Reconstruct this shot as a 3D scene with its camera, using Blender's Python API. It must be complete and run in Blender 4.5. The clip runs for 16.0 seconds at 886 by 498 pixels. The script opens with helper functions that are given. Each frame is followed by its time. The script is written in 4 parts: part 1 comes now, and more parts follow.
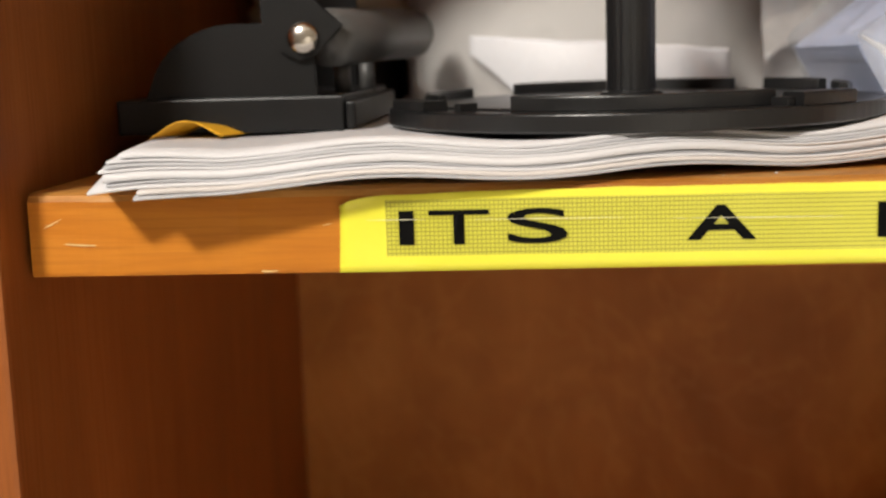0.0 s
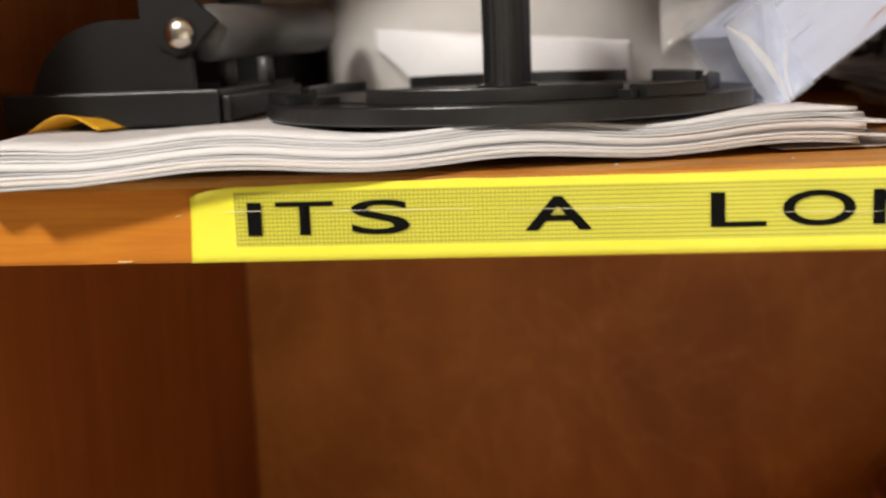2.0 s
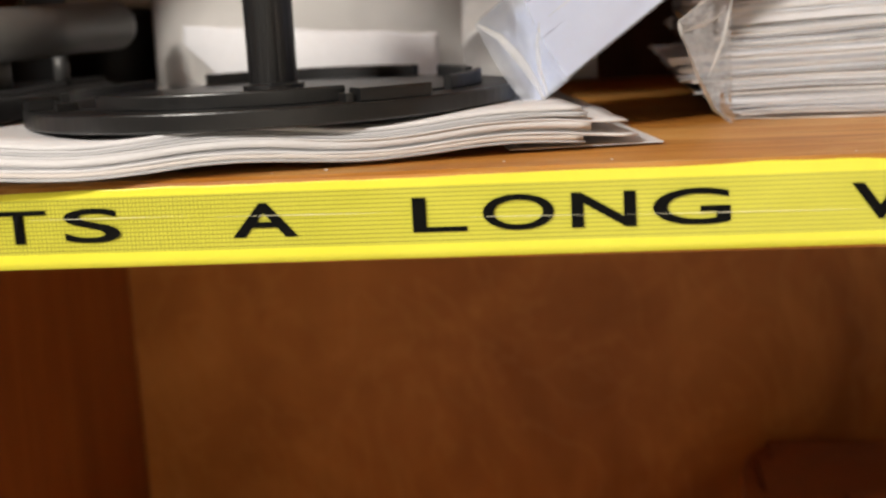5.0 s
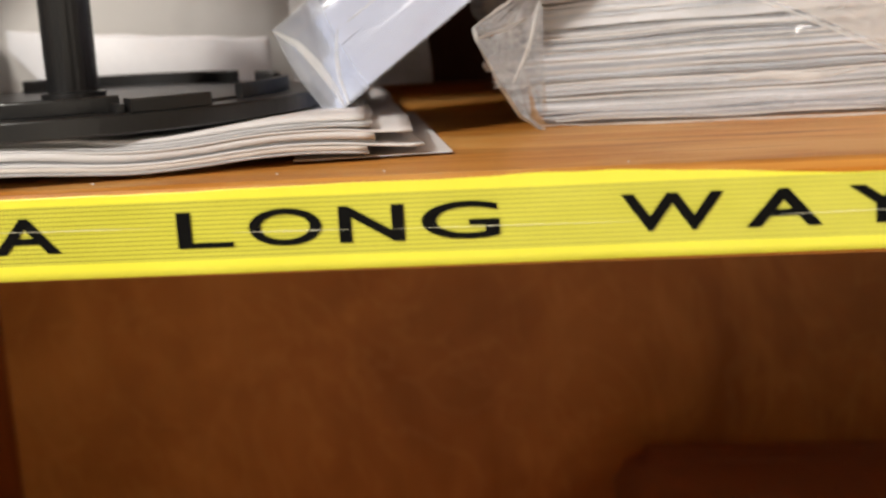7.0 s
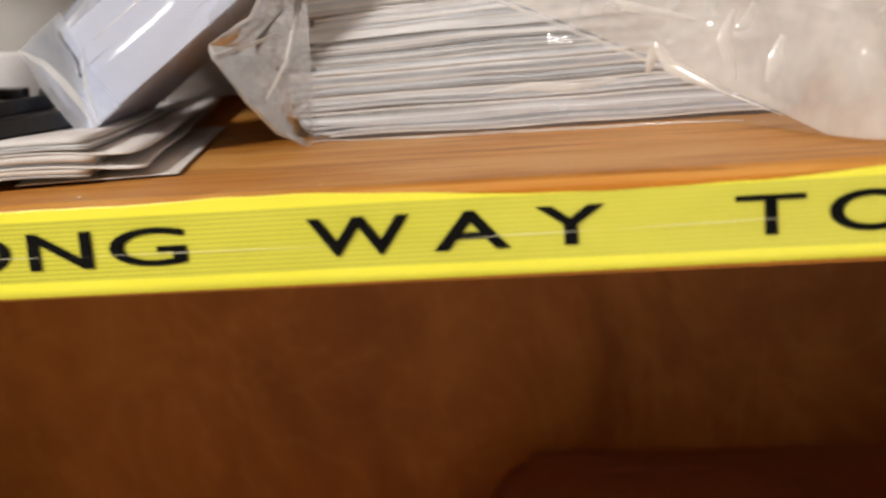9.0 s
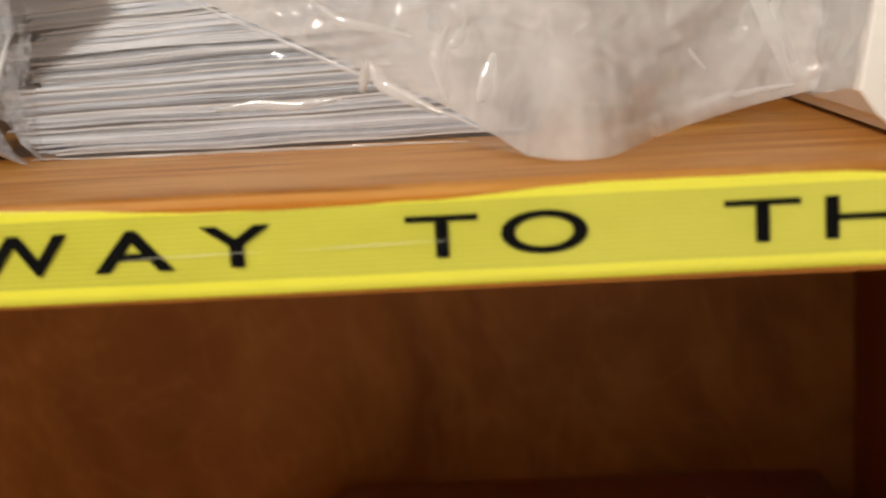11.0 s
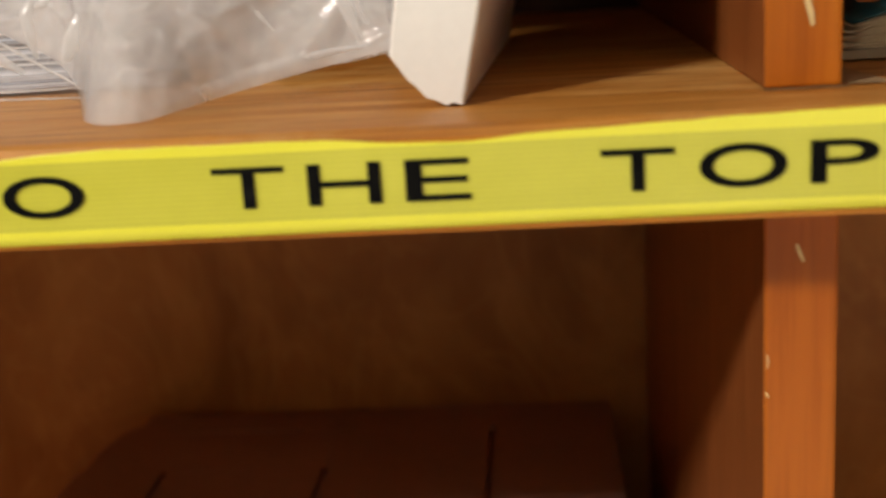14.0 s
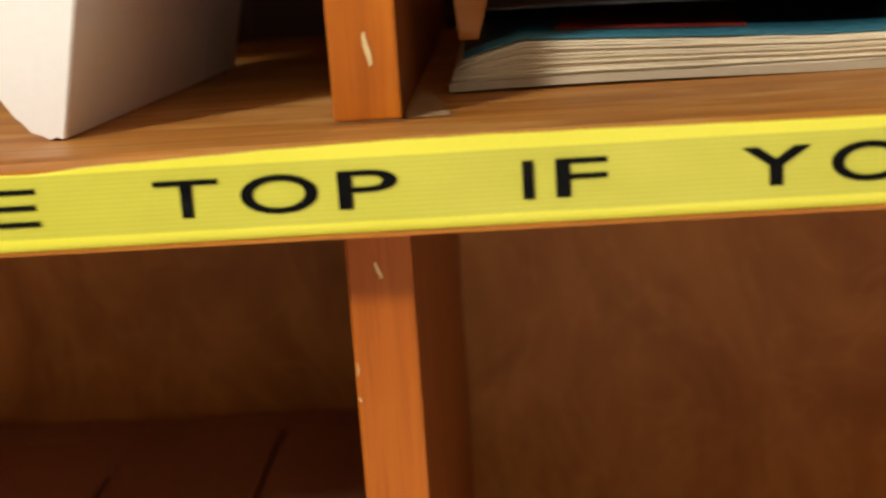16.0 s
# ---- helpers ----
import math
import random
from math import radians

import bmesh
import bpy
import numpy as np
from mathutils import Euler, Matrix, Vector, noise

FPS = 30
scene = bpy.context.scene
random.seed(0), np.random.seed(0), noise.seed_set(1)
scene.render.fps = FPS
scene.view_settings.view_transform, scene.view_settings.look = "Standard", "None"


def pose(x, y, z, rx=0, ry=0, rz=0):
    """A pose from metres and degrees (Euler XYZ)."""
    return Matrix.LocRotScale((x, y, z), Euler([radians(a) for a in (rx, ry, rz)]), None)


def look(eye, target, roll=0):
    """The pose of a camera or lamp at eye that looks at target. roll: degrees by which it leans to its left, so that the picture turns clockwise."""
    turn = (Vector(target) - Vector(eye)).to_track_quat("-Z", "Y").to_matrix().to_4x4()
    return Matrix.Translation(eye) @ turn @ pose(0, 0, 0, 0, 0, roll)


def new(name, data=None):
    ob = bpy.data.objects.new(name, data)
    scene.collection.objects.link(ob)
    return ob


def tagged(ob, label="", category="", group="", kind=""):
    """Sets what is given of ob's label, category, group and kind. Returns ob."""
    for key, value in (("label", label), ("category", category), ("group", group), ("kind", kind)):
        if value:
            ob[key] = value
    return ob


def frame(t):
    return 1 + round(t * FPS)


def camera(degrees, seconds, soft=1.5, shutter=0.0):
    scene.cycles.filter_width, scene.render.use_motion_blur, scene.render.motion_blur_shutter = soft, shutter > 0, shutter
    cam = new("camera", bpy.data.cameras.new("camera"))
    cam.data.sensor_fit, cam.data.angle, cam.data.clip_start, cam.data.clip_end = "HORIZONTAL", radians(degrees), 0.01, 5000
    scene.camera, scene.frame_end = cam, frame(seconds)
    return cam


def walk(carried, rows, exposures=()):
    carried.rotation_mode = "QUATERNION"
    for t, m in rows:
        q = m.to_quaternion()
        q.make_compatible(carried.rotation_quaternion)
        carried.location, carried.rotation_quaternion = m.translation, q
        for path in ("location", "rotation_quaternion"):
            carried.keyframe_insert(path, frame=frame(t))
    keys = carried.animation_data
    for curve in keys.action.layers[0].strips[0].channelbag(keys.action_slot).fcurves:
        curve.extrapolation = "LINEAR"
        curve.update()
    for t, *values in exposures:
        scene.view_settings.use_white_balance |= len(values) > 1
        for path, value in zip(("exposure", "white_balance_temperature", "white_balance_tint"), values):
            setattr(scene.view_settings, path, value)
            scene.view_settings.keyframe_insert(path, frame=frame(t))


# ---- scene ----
cam = camera(39.4, 16.0, soft=2.4, shutter=0.5)
cam.data.dof.use_dof, cam.data.dof.focus_distance, cam.data.dof.aperture_fstop = True, 0.31, 12.0
PATH = [
    (0, (0.05185, -0.29806, 1.33545), (-0.12368, 1.66868, 1.01748), -1.817),
    (0.5, (0.06589, -0.30046, 1.33604), (-0.14818, 1.66178, 1.01388), -1.946),
    (1, (0.07978, -0.29986, 1.33680), (-0.15929, 1.65792, 1.00523), -2.045),
    (1.5, (0.08923, -0.29957, 1.33613), (-0.14346, 1.65874, 1.00317), -2.142),
    (2, (0.09909, -0.29994, 1.33498), (-0.13266, 1.65876, 1.00365), -2.159),
    (2.5, (0.11397, -0.30062, 1.33207), (-0.13798, 1.65759, 1.01275), -2.337),
    (3, (0.12750, -0.29781, 1.33506), (-0.14013, 1.65361, 0.98819), -2.508),
    (3.5, (0.14083, -0.29499, 1.33432), (-0.14546, 1.65377, 0.98737), -2.621),
    (6, (0.20152, -0.28110, 1.34280), (-0.06364, 1.66249, 0.95274), -3.495),
    (6.5, (0.21451, -0.27648, 1.34088), (-0.05141, 1.66797, 0.95564), -3.542),
    (7, (0.21926, -0.27313, 1.34002), (0.00737, 1.67789, 0.95452), -3.346),
    (7.5, (0.22854, -0.27033, 1.33995), (0.04314, 1.68361, 0.95556), -3.256),
    (8, (0.24898, -0.26607, 1.34070), (0.04310, 1.68489, 0.95163), -3.676),
    (8.5, (0.27014, -0.26243, 1.33966), (0.05354, 1.68893, 0.95855), -3.917),
    (9, (0.29334, -0.25567, 1.34054), (0.02957, 1.68749, 0.94742), -4.418),
    (11.5, (0.35829, -0.23629, 1.33240), (0.24714, 1.72993, 0.98369), -3.358),
    (12, (0.38052, -0.23286, 1.33293), (0.21569, 1.72995, 0.98622), -3.690),
    (12.5, (0.39928, -0.22988, 1.33249), (0.21529, 1.73102, 0.98461), -3.769),
    (13, (0.40908, -0.23082, 1.33940), (0.27488, 1.71898, 0.91484), -3.601),
    (13.5, (0.42413, -0.23376, 1.34190), (0.28352, 1.70304, 0.86331), -3.674),
    (14, (0.44580, -0.23858, 1.33855), (0.28884, 1.69481, 0.85134), -3.569),
    (14.5, (0.46808, -0.24374, 1.33477), (0.33660, 1.69507, 0.86179), -3.982),
    (15, (0.49737, -0.25057, 1.33675), (0.34680, 1.68627, 0.86139), -4.649),
    (15.5, (0.51483, -0.25568, 1.34132), (0.39956, 1.67980, 0.85078), -4.403),
    (16, (0.53285, -0.25954, 1.34260), (0.43379, 1.67967, 0.86337), -3.823),
]
walk(cam, [(t, look(eye, target, roll)) for t, eye, target, roll in PATH],
     exposures=[(0, 0.0), (7, -0.02), (9, -0.08), (12, -0.30), (13.5, -0.28), (16, 0.0)])

# ---------------------------------------------------------------- light
world = bpy.data.worlds.new("world")
scene.world = world
world.use_nodes = True
world.node_tree.nodes["Background"].inputs[0].default_value = (1.0, 0.9, 0.78, 1)
world.node_tree.nodes["Background"].inputs[1].default_value = 0.01


def area_lamp(name, place, target, size, watts, colour, spread=180):
    data = bpy.data.lights.new(name, "AREA")
    data.shape, data.size, data.energy, data.color = "DISK", size, watts, colour
    data.spread = radians(spread)
    ob = new(name, data)
    ob.matrix_world = look(place, target)
    return ob


KEY = (-0.62, -1.29, 2.36)
area_lamp("key_or_fill_bulb", KEY, (0.25, 0.05, 1.30), 0.26, 52, (1.0, 0.94, 0.86))
# Unseen fill lamp, added to light the floor and bounce into the bays.
area_lamp("key_or_fill_bulb", (1.0, -2.3, 2.36), (1.0, -2.29, 0.0), 0.5, 64, (1.0, 0.93, 0.84), 105)

# ---------------------------------------------------------------- materials


class Nodes:
    def __init__(self, name):
        self.mat = bpy.data.materials.new(name)
        self.mat.use_nodes = True
        self.tree = self.mat.node_tree
        self.bsdf = self.tree.nodes["Principled BSDF"]
        self.out = self.tree.nodes["Material Output"]

    def add(self, kind, **sets):
        node = self.tree.nodes.new(kind)
        for key, value in sets.items():
            if key in node.inputs:
                node.inputs[key].default_value = value
        return node

    def link(self, a, b):
        self.tree.links.new(a, b)

    def coords(self, scale, rotation=(0, 0, 0)):
        tc = self.add("ShaderNodeTexCoord")
        mp = self.add("ShaderNodeMapping")
        mp.inputs["Scale"].default_value = scale
        mp.inputs["Rotation"].default_value = rotation
        self.link(tc.outputs["Object"], mp.inputs["Vector"])
        return mp.outputs["Vector"]

    def noise(self, vector, scale=1.0, detail=4.0, rough=0.55, distortion=0.0):
        n = self.add("ShaderNodeTexNoise", Scale=scale, Detail=detail, Roughness=rough, Distortion=distortion)
        self.link(vector, n.inputs["Vector"])
        return n.outputs["Fac"]

    def ramp(self, fac, stops):
        r = self.add("ShaderNodeValToRGB")
        els = r.color_ramp.elements
        while len(els) < len(stops):
            els.new(0.5)
        for e, (p, c) in zip(els, stops):
            e.position, e.color = p, (*c, 1)
        self.link(fac, r.inputs["Fac"])
        return r.outputs["Color"]

    def math(self, op, a, b=None):
        m = self.tree.nodes.new("ShaderNodeMath")
        m.operation = op
        for slot, v in enumerate((a, b)):
            if v is None:
                continue
            if isinstance(v, (int, float)):
                m.inputs[slot].default_value = v
            else:
                self.link(v, m.inputs[slot])
        return m.outputs[0]

    def mix(self, fac, a, b, blend="MIX"):
        m = self.tree.nodes.new("ShaderNodeMix")
        m.data_type, m.blend_type = "RGBA", blend
        for slot, v in ((0, fac), (6, a), (7, b)):
            if isinstance(v, (int, float)):
                m.inputs[slot].default_value = v
            elif isinstance(v, tuple):
                m.inputs[slot].default_value = (*v, 1)
            else:
                self.link(v, m.inputs[slot])
        return m.outputs[2]

    def bump(self, height, strength, distance):
        b = self.add("ShaderNodeBump", Strength=strength, Distance=distance)
        self.link(height, b.inputs["Height"])
        self.link(b.outputs["Normal"], self.bsdf.inputs["Normal"])

    def colour(self, c):
        if isinstance(c, tuple):
            self.bsdf.inputs["Base Color"].default_value = (*c, 1)
        else:
            self.link(c, self.bsdf.inputs["Base Color"])

    def rough(self, v, metal=0.0):
        if isinstance(v, (int, float)):
            self.bsdf.inputs["Roughness"].default_value = v
        else:
            self.link(v, self.bsdf.inputs["Roughness"])
        self.bsdf.inputs["Metallic"].default_value = metal


def wood(name, dark, mid, light, axis, gloss=0.38, coarse=1.0, worn=None):
    """Varnished wood with its grain along one axis."""
    n = Nodes(name)
    long = [60.0 * coarse] * 3
    long[axis] = 4.5 * coarse
    fine = [900.0] * 3
    fine[axis] = 22.0
    broad = n.noise(n.coords(tuple(long)), 1.0, 5, 0.6, 1.2)
    pores = n.noise(n.coords(tuple(fine)), 1.0, 3, 0.6)
    stain = n.noise(n.coords((9, 9, 9)), 1.0, 3, 0.5)
    base = n.ramp(broad, [(0.28, dark), (0.5, mid), (0.72, light)])
    base = n.mix(n.math("MULTIPLY", n.ramp(pores, [(0.5, (0, 0, 0)), (0.72, (1, 1, 1))]), 0.55), base, dark)
    base = n.mix(0.35, base, n.ramp(stain, [(0.3, dark), (0.7, light)]))
    if worn:
        patch = n.noise(n.coords((13, 42, 42)), 1.0, 6, 0.65, 0.6)
        base = n.mix(n.ramp(patch, [(0.48, (0, 0, 0)), (0.66, (0.75, 0.75, 0.75))]), base, worn)
        streak = n.noise(n.coords((16, 150, 150)), 1.0, 4, 0.6, 0.5)
        base = n.mix(n.ramp(streak, [(0.60, (0, 0, 0)), (0.70, (0.6, 0.6, 0.6))]), base, dark)
    n.colour(base)
    n.bsdf.inputs["Specular IOR Level"].default_value = 0.22
    n.rough(n.math("ADD", n.math("MULTIPLY", pores, 0.25), gloss - 0.1))
    n.bump(pores, 0.25, 0.0004)
    return n.mat


def plain(name, colour, rough=0.5, metal=0.0, spread=0.12, grain=300.0, bump=0.15, depth=0.0003):
    """A nearly even surface with slight blotches and a fine relief."""
    n = Nodes(name)
    a = n.noise(n.coords((18, 18, 18)), 1.0, 4, 0.6)
    b = n.noise(n.coords((grain, grain, grain)), 1.0, 3, 0.6)
    lo = tuple(v * (1 - spread) for v in colour)
    hi = tuple(min(1.0, v * (1 + spread)) for v in colour)
    n.colour(n.mix(0.3, n.ramp(a, [(0.3, lo), (0.7, hi)]), n.ramp(b, [(0.3, lo), (0.7, hi)])))
    n.rough(n.math("ADD", n.math("MULTIPLY", a, 0.2), rough - 0.1), metal)
    if bump:
        n.bump(b, bump, depth)
    return n.mat


def film(name, haze, rough, tint=(1, 1, 1), crumple=0.5, scale=60.0):
    """Thin clear plastic: it lets light through, glints, and has a little milky haze."""
    n = Nodes(name)
    clear = n.add("ShaderNodeBsdfTransparent")
    clear.inputs["Color"].default_value = (*(0.97 * v for v in tint), 1)
    milk = n.add("ShaderNodeBsdfDiffuse")
    milk.inputs["Color"].default_value = (*(0.85 * v for v in tint), 1)
    pass_on = n.add("ShaderNodeBsdfTranslucent")
    pass_on.inputs["Color"].default_value = (*(0.85 * v for v in tint), 1)
    glint = n.add("ShaderNodeBsdfGlossy")
    glint.inputs["Roughness"].default_value = rough
    vec = n.coords((1, 1, 1))
    a = n.noise(vec, scale, 4, 0.6, 0.8)
    bump = n.add("ShaderNodeBump", Strength=crumple, Distance=0.003)
    n.link(a, bump.inputs["Height"])
    for node in (milk, glint):
        n.link(bump.outputs["Normal"], node.inputs["Normal"])
    both = n.add("ShaderNodeMixShader")
    both.inputs[0].default_value = 0.4
    n.link(milk.outputs[0], both.inputs[1])
    n.link(pass_on.outputs[0], both.inputs[2])
    body = n.add("ShaderNodeMixShader")
    cloud = n.math("MULTIPLY", n.noise(vec, scale * 0.6, 3, 0.6), 2 * haze)
    n.link(cloud, body.inputs[0])
    n.link(clear.outputs[0], body.inputs[1])
    n.link(both.outputs[0], body.inputs[2])
    fres = n.add("ShaderNodeFresnel", IOR=1.55)
    n.link(bump.outputs["Normal"], fres.inputs["Normal"])
    top = n.add("ShaderNodeMixShader")
    n.link(n.math("MULTIPLY", fres.outputs[0], 0.75), top.inputs[0])
    n.link(body.outputs[0], top.inputs[1])
    n.link(glint.outputs[0], top.inputs[2])
    n.link(top.outputs[0], n.out.inputs["Surface"])
    return n.mat


PINE_EDGE = wood("orange_varnished_pine", (0.34, 0.10, 0.010), (0.54, 0.19, 0.020), (0.68, 0.28, 0.035), 0, 0.34)
PINE_TOP = wood("worn_pine_top", (0.25, 0.075, 0.008), (0.55, 0.22, 0.034), (0.72, 0.38, 0.10), 0, 0.42, 1.5, (0.66, 0.375, 0.125))
PINE_UP = wood("orange_upright_pine", (0.30, 0.070, 0.004), (0.53, 0.145, 0.008), (0.64, 0.20, 0.014), 2, 0.36)
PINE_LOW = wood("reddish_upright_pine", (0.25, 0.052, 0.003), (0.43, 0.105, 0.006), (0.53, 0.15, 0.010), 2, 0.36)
SIDE = wood("side_panel_and_shaded_divider", (0.17, 0.048, 0.011), (0.26, 0.078, 0.018), (0.34, 0.11, 0.027), 2, 0.4, 0.6)


def plywood():
    """Rotary-cut plywood: soft swirling figure and faint upright streaks."""
    n = Nodes("brown_plywood_back")
    swirl = n.noise(n.coords((8, 8, 5.5)), 1.0, 4, 0.55, 3.0)
    vein = n.noise(n.coords((10, 10, 7), (0, 0.5, 0)), 1.0, 3, 0.5, 3.5)
    streak = n.noise(n.coords((220, 220, 9)), 1.0, 3, 0.6)
    cloud = n.noise(n.coords((4, 4, 4), (0.3, 0, 0.2)), 1.0, 3, 0.5)
    col = n.ramp(swirl, [(0.30, (0.28, 0.090, 0.014)), (0.5, (0.40, 0.148, 0.027)), (0.70, (0.53, 0.225, 0.048))])
    col = n.mix(0.12, col, n.ramp(streak, [(0.3, (0.18, 0.060, 0.011)), (0.7, (0.44, 0.18, 0.045))]))
    col = n.mix(0.25, col, n.ramp(cloud, [(0.35, (0.20, 0.065, 0.012)), (0.65, (0.46, 0.21, 0.055))]))
    col = n.mix(n.math("MULTIPLY", n.ramp(vein, [(0.47, (0, 0, 0)), (0.50, (1, 1, 1)), (0.53, (0, 0, 0))]), 0.15), col, (0.62, 0.31, 0.085))
    n.colour(col)
    n.bsdf.inputs["Specular IOR Level"].default_value = 0.2
    n.rough(0.5)
    n.bump(streak, 0.15, 0.0003)
    return n.mat


PLY = plywood()
# Upper bay's shade is put into this near-black back colour.
PLY_SHADED = wood("shade_darkened_back", (0.030, 0.012, 0.005), (0.050, 0.020, 0.008), (0.075, 0.030, 0.012), 2, 0.5)
PAPER = plain("white_paper", (0.68, 0.67, 0.685), 0.7, 0, 0.05, 500, 0.1)
PAPER_PINK = plain("pinkish_paper", (0.66, 0.61, 0.58), 0.7, 0, 0.06, 500, 0.1)
PAPER_GREY = plain("greyish_paper", (0.47, 0.47, 0.49), 0.7, 0, 0.06, 500, 0.1)
def matt(mat, level=0.12):
    mat.node_tree.nodes["Principled BSDF"].inputs["Specular IOR Level"].default_value = level
    return mat


BLACK = matt(plain("black_moulded_plastic", (0.013, 0.013, 0.0135), 0.34, 0, 0.2, 700, 0.2), 0.42)
BLACK_METAL = matt(plain("black_painted_steel", (0.0065, 0.0065, 0.0067), 0.38, 0, 0.25, 600, 0.25), 0.30)
STEEL = plain("dull_nickel", (0.62, 0.58, 0.52), 0.22, 1.0, 0.08, 400, 0.1)
DARK_METAL = plain("dark_grey_tube", (0.10, 0.098, 0.095), 0.45, 0.3, 0.15, 300, 0.2)
CREAM = plain("cream_plaster_like", (0.50, 0.44, 0.34), 0.7, 0, 0.3, 120, 0.4)
YELLOW_NOTE = plain("orange_yellow_paper", (0.80, 0.42, 0.02), 0.65, 0, 0.08, 400, 0.1)
WHITE_CARD = plain("matt_white_card", (0.86, 0.84, 0.80), 0.6, 0, 0.05, 400, 0.1)
CARTON = plain("brown_corrugated_card", (0.29, 0.145, 0.105), 0.75, 0, 0.15, 200, 0.3)
PAGES = plain("cream_page_edges", (0.78, 0.68, 0.48), 0.8, 0, 0.18, 900, 0.4)
COVER_DARK = plain("dark_cover", (0.02, 0.02, 0.022), 0.35, 0, 0.2)
COVER_TEAL = plain("teal_cover", (0.03, 0.14, 0.19), 0.32, 0, 0.2)
COVER_RED = plain("red_print", (0.30, 0.04, 0.03), 0.32, 0, 0.2)
KRAFT = plain("orange_brown_paper", (0.42, 0.17, 0.04), 0.6, 0, 0.15)
INK = matt(plain("black_ink", (0.004, 0.004, 0.004), 0.6, 0, 0.1, 500, 0.0), 0.05)
SCUFF = plain("pale_scratched_wood", (0.78, 0.58, 0.27), 0.7)
SLEEVE_A = plain("white_paper_sleeve", (0.80, 0.80, 0.83), 0.45, 0, 0.06, 400, 0.1)
SLEEVE_B = plain("bluish_plastic_sleeve", (0.64, 0.66, 0.71), 0.25, 0, 0.15, 300, 0.1)
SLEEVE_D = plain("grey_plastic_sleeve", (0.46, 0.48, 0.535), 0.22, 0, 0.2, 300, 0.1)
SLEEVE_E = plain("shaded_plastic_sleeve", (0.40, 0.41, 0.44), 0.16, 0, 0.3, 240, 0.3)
SLEEVE_C = plain("pale_warm_sleeve", (0.77, 0.75, 0.745), 0.4, 0, 0.08, 400, 0.1)
PACKET = plain("lilac_white_sleeves", (0.57, 0.61, 0.76), 0.4, 0, 0.05, 300, 0.1)
GLINT_FILM = film("film_edge_and_glint", 0.72, 0.10, (1, 1, 1), 0.1, 60)
BAG = film("clear_bag_film", 0.09, 0.09, (1, 1, 1), 0.30, 70)
BAG_HAZY = film("creased_bag_film", 0.46, 0.085, (1, 0.985, 0.975), 0.30, 60)
END_FILM = film("whitened_end_film", 0.42, 0.10, (0.90, 0.93, 1), 0.2, 60)
BAG_MILK = film("milky_wrapping_film", 0.50, 0.15, (1, 0.99, 0.98), 0.6, 60)
SLEEVE_FILM = film("clear_sleeve_film", 0.16, 0.2, (0.95, 0.97, 1), 0.15, 40)
TUB = film("milky_plastic_cover", 1.0, 0.5, (0.98, 0.95, 0.92), 0.02, 20)  # frosted
WALL = plain("white_wall_paint", (0.62, 0.60, 0.56), 0.8, 0, 0.04)
FLOOR = plain("pale_floor_covering", (0.56, 0.51, 0.45), 0.7, 0, 0.15)
LAMP_WHITE = plain("white_lamp_housing", (0.8, 0.8, 0.78), 0.5)


def label_yellow():
    """Bright yellow strip with a duller printed band and a fine dark mesh that fades out along it."""
    n = Nodes("yellow_label_strip")
    tc = n.add("ShaderNodeTexCoord")
    sp = n.add("ShaderNodeSeparateXYZ")
    n.link(tc.outputs["Object"], sp.inputs[0])
    x, z = sp.outputs["X"], sp.outputs["Z"]
    wob = n.math("MULTIPLY", n.math("SUBTRACT", n.noise(n.coords((30, 30, 30))), 0.5), 0.0006)
    zz = n.math("ADD", z, wob)
    band = n.math("MULTIPLY", n.math("GREATER_THAN", zz, 1.2857), n.math("LESS_THAN", zz, 1.2996))
    band = n.math("MULTIPLY", band, n.math("GREATER_THAN", x, 0.0115))
    gx = n.math("LESS_THAN", n.math("FRACT", n.math("MULTIPLY", x, 950)), 0.22)
    gz = n.math("LESS_THAN", n.math("FRACT", n.math("MULTIPLY", z, 950)), 0.26)
    fade_x = n.math("SUBTRACT", 1.0, n.math("MINIMUM", n.math("MULTIPLY", n.math("MAXIMUM", n.math("SUBTRACT", x, 0.065), 0.0), 17.0), 0.95))
    fade_z = n.math("SUBTRACT", 1.0, n.math("MINIMUM", n.math("MULTIPLY", n.math("MAXIMUM", n.math("SUBTRACT", x, 0.10), 0.0), 4.0), 0.80))
    mesh = n.math("MAXIMUM", n.math("MULTIPLY", gx, fade_x), n.math("MULTIPLY", gz, fade_z))
    mesh = n.math("MULTIPLY", n.math("MULTIPLY", mesh, band), 0.62)
    tone = n.noise(n.coords((25, 25, 60)), 1.0, 4, 0.6)
    bright = n.ramp(tone, [(0.3, (0.80, 0.76, 0.050)), (0.7, (0.86, 0.82, 0.075))])
    dull = n.ramp(tone, [(0.3, (0.53, 0.515, 0.050)), (0.7, (0.62, 0.60, 0.072))])
    col = n.mix(n.math("MULTIPLY", band, 0.85), bright, dull)
    col = n.mix(mesh, col, (0.16, 0.14, 0.02))
    n.colour(col)
    n.rough(0.28)
    n.bump(n.noise(n.coords((90, 90, 260)), 1.0, 3), 0.12, 0.0006)
    return n.mat


LABEL = label_yellow()

# ---------------------------------------------------------------- builders


def thing(name, label, category, group="", place=(0, 0, 0)):
    ob = new(name)
    ob.empty_display_size = 0.02
    ob.location = place
    return tagged(ob, label, category, group)


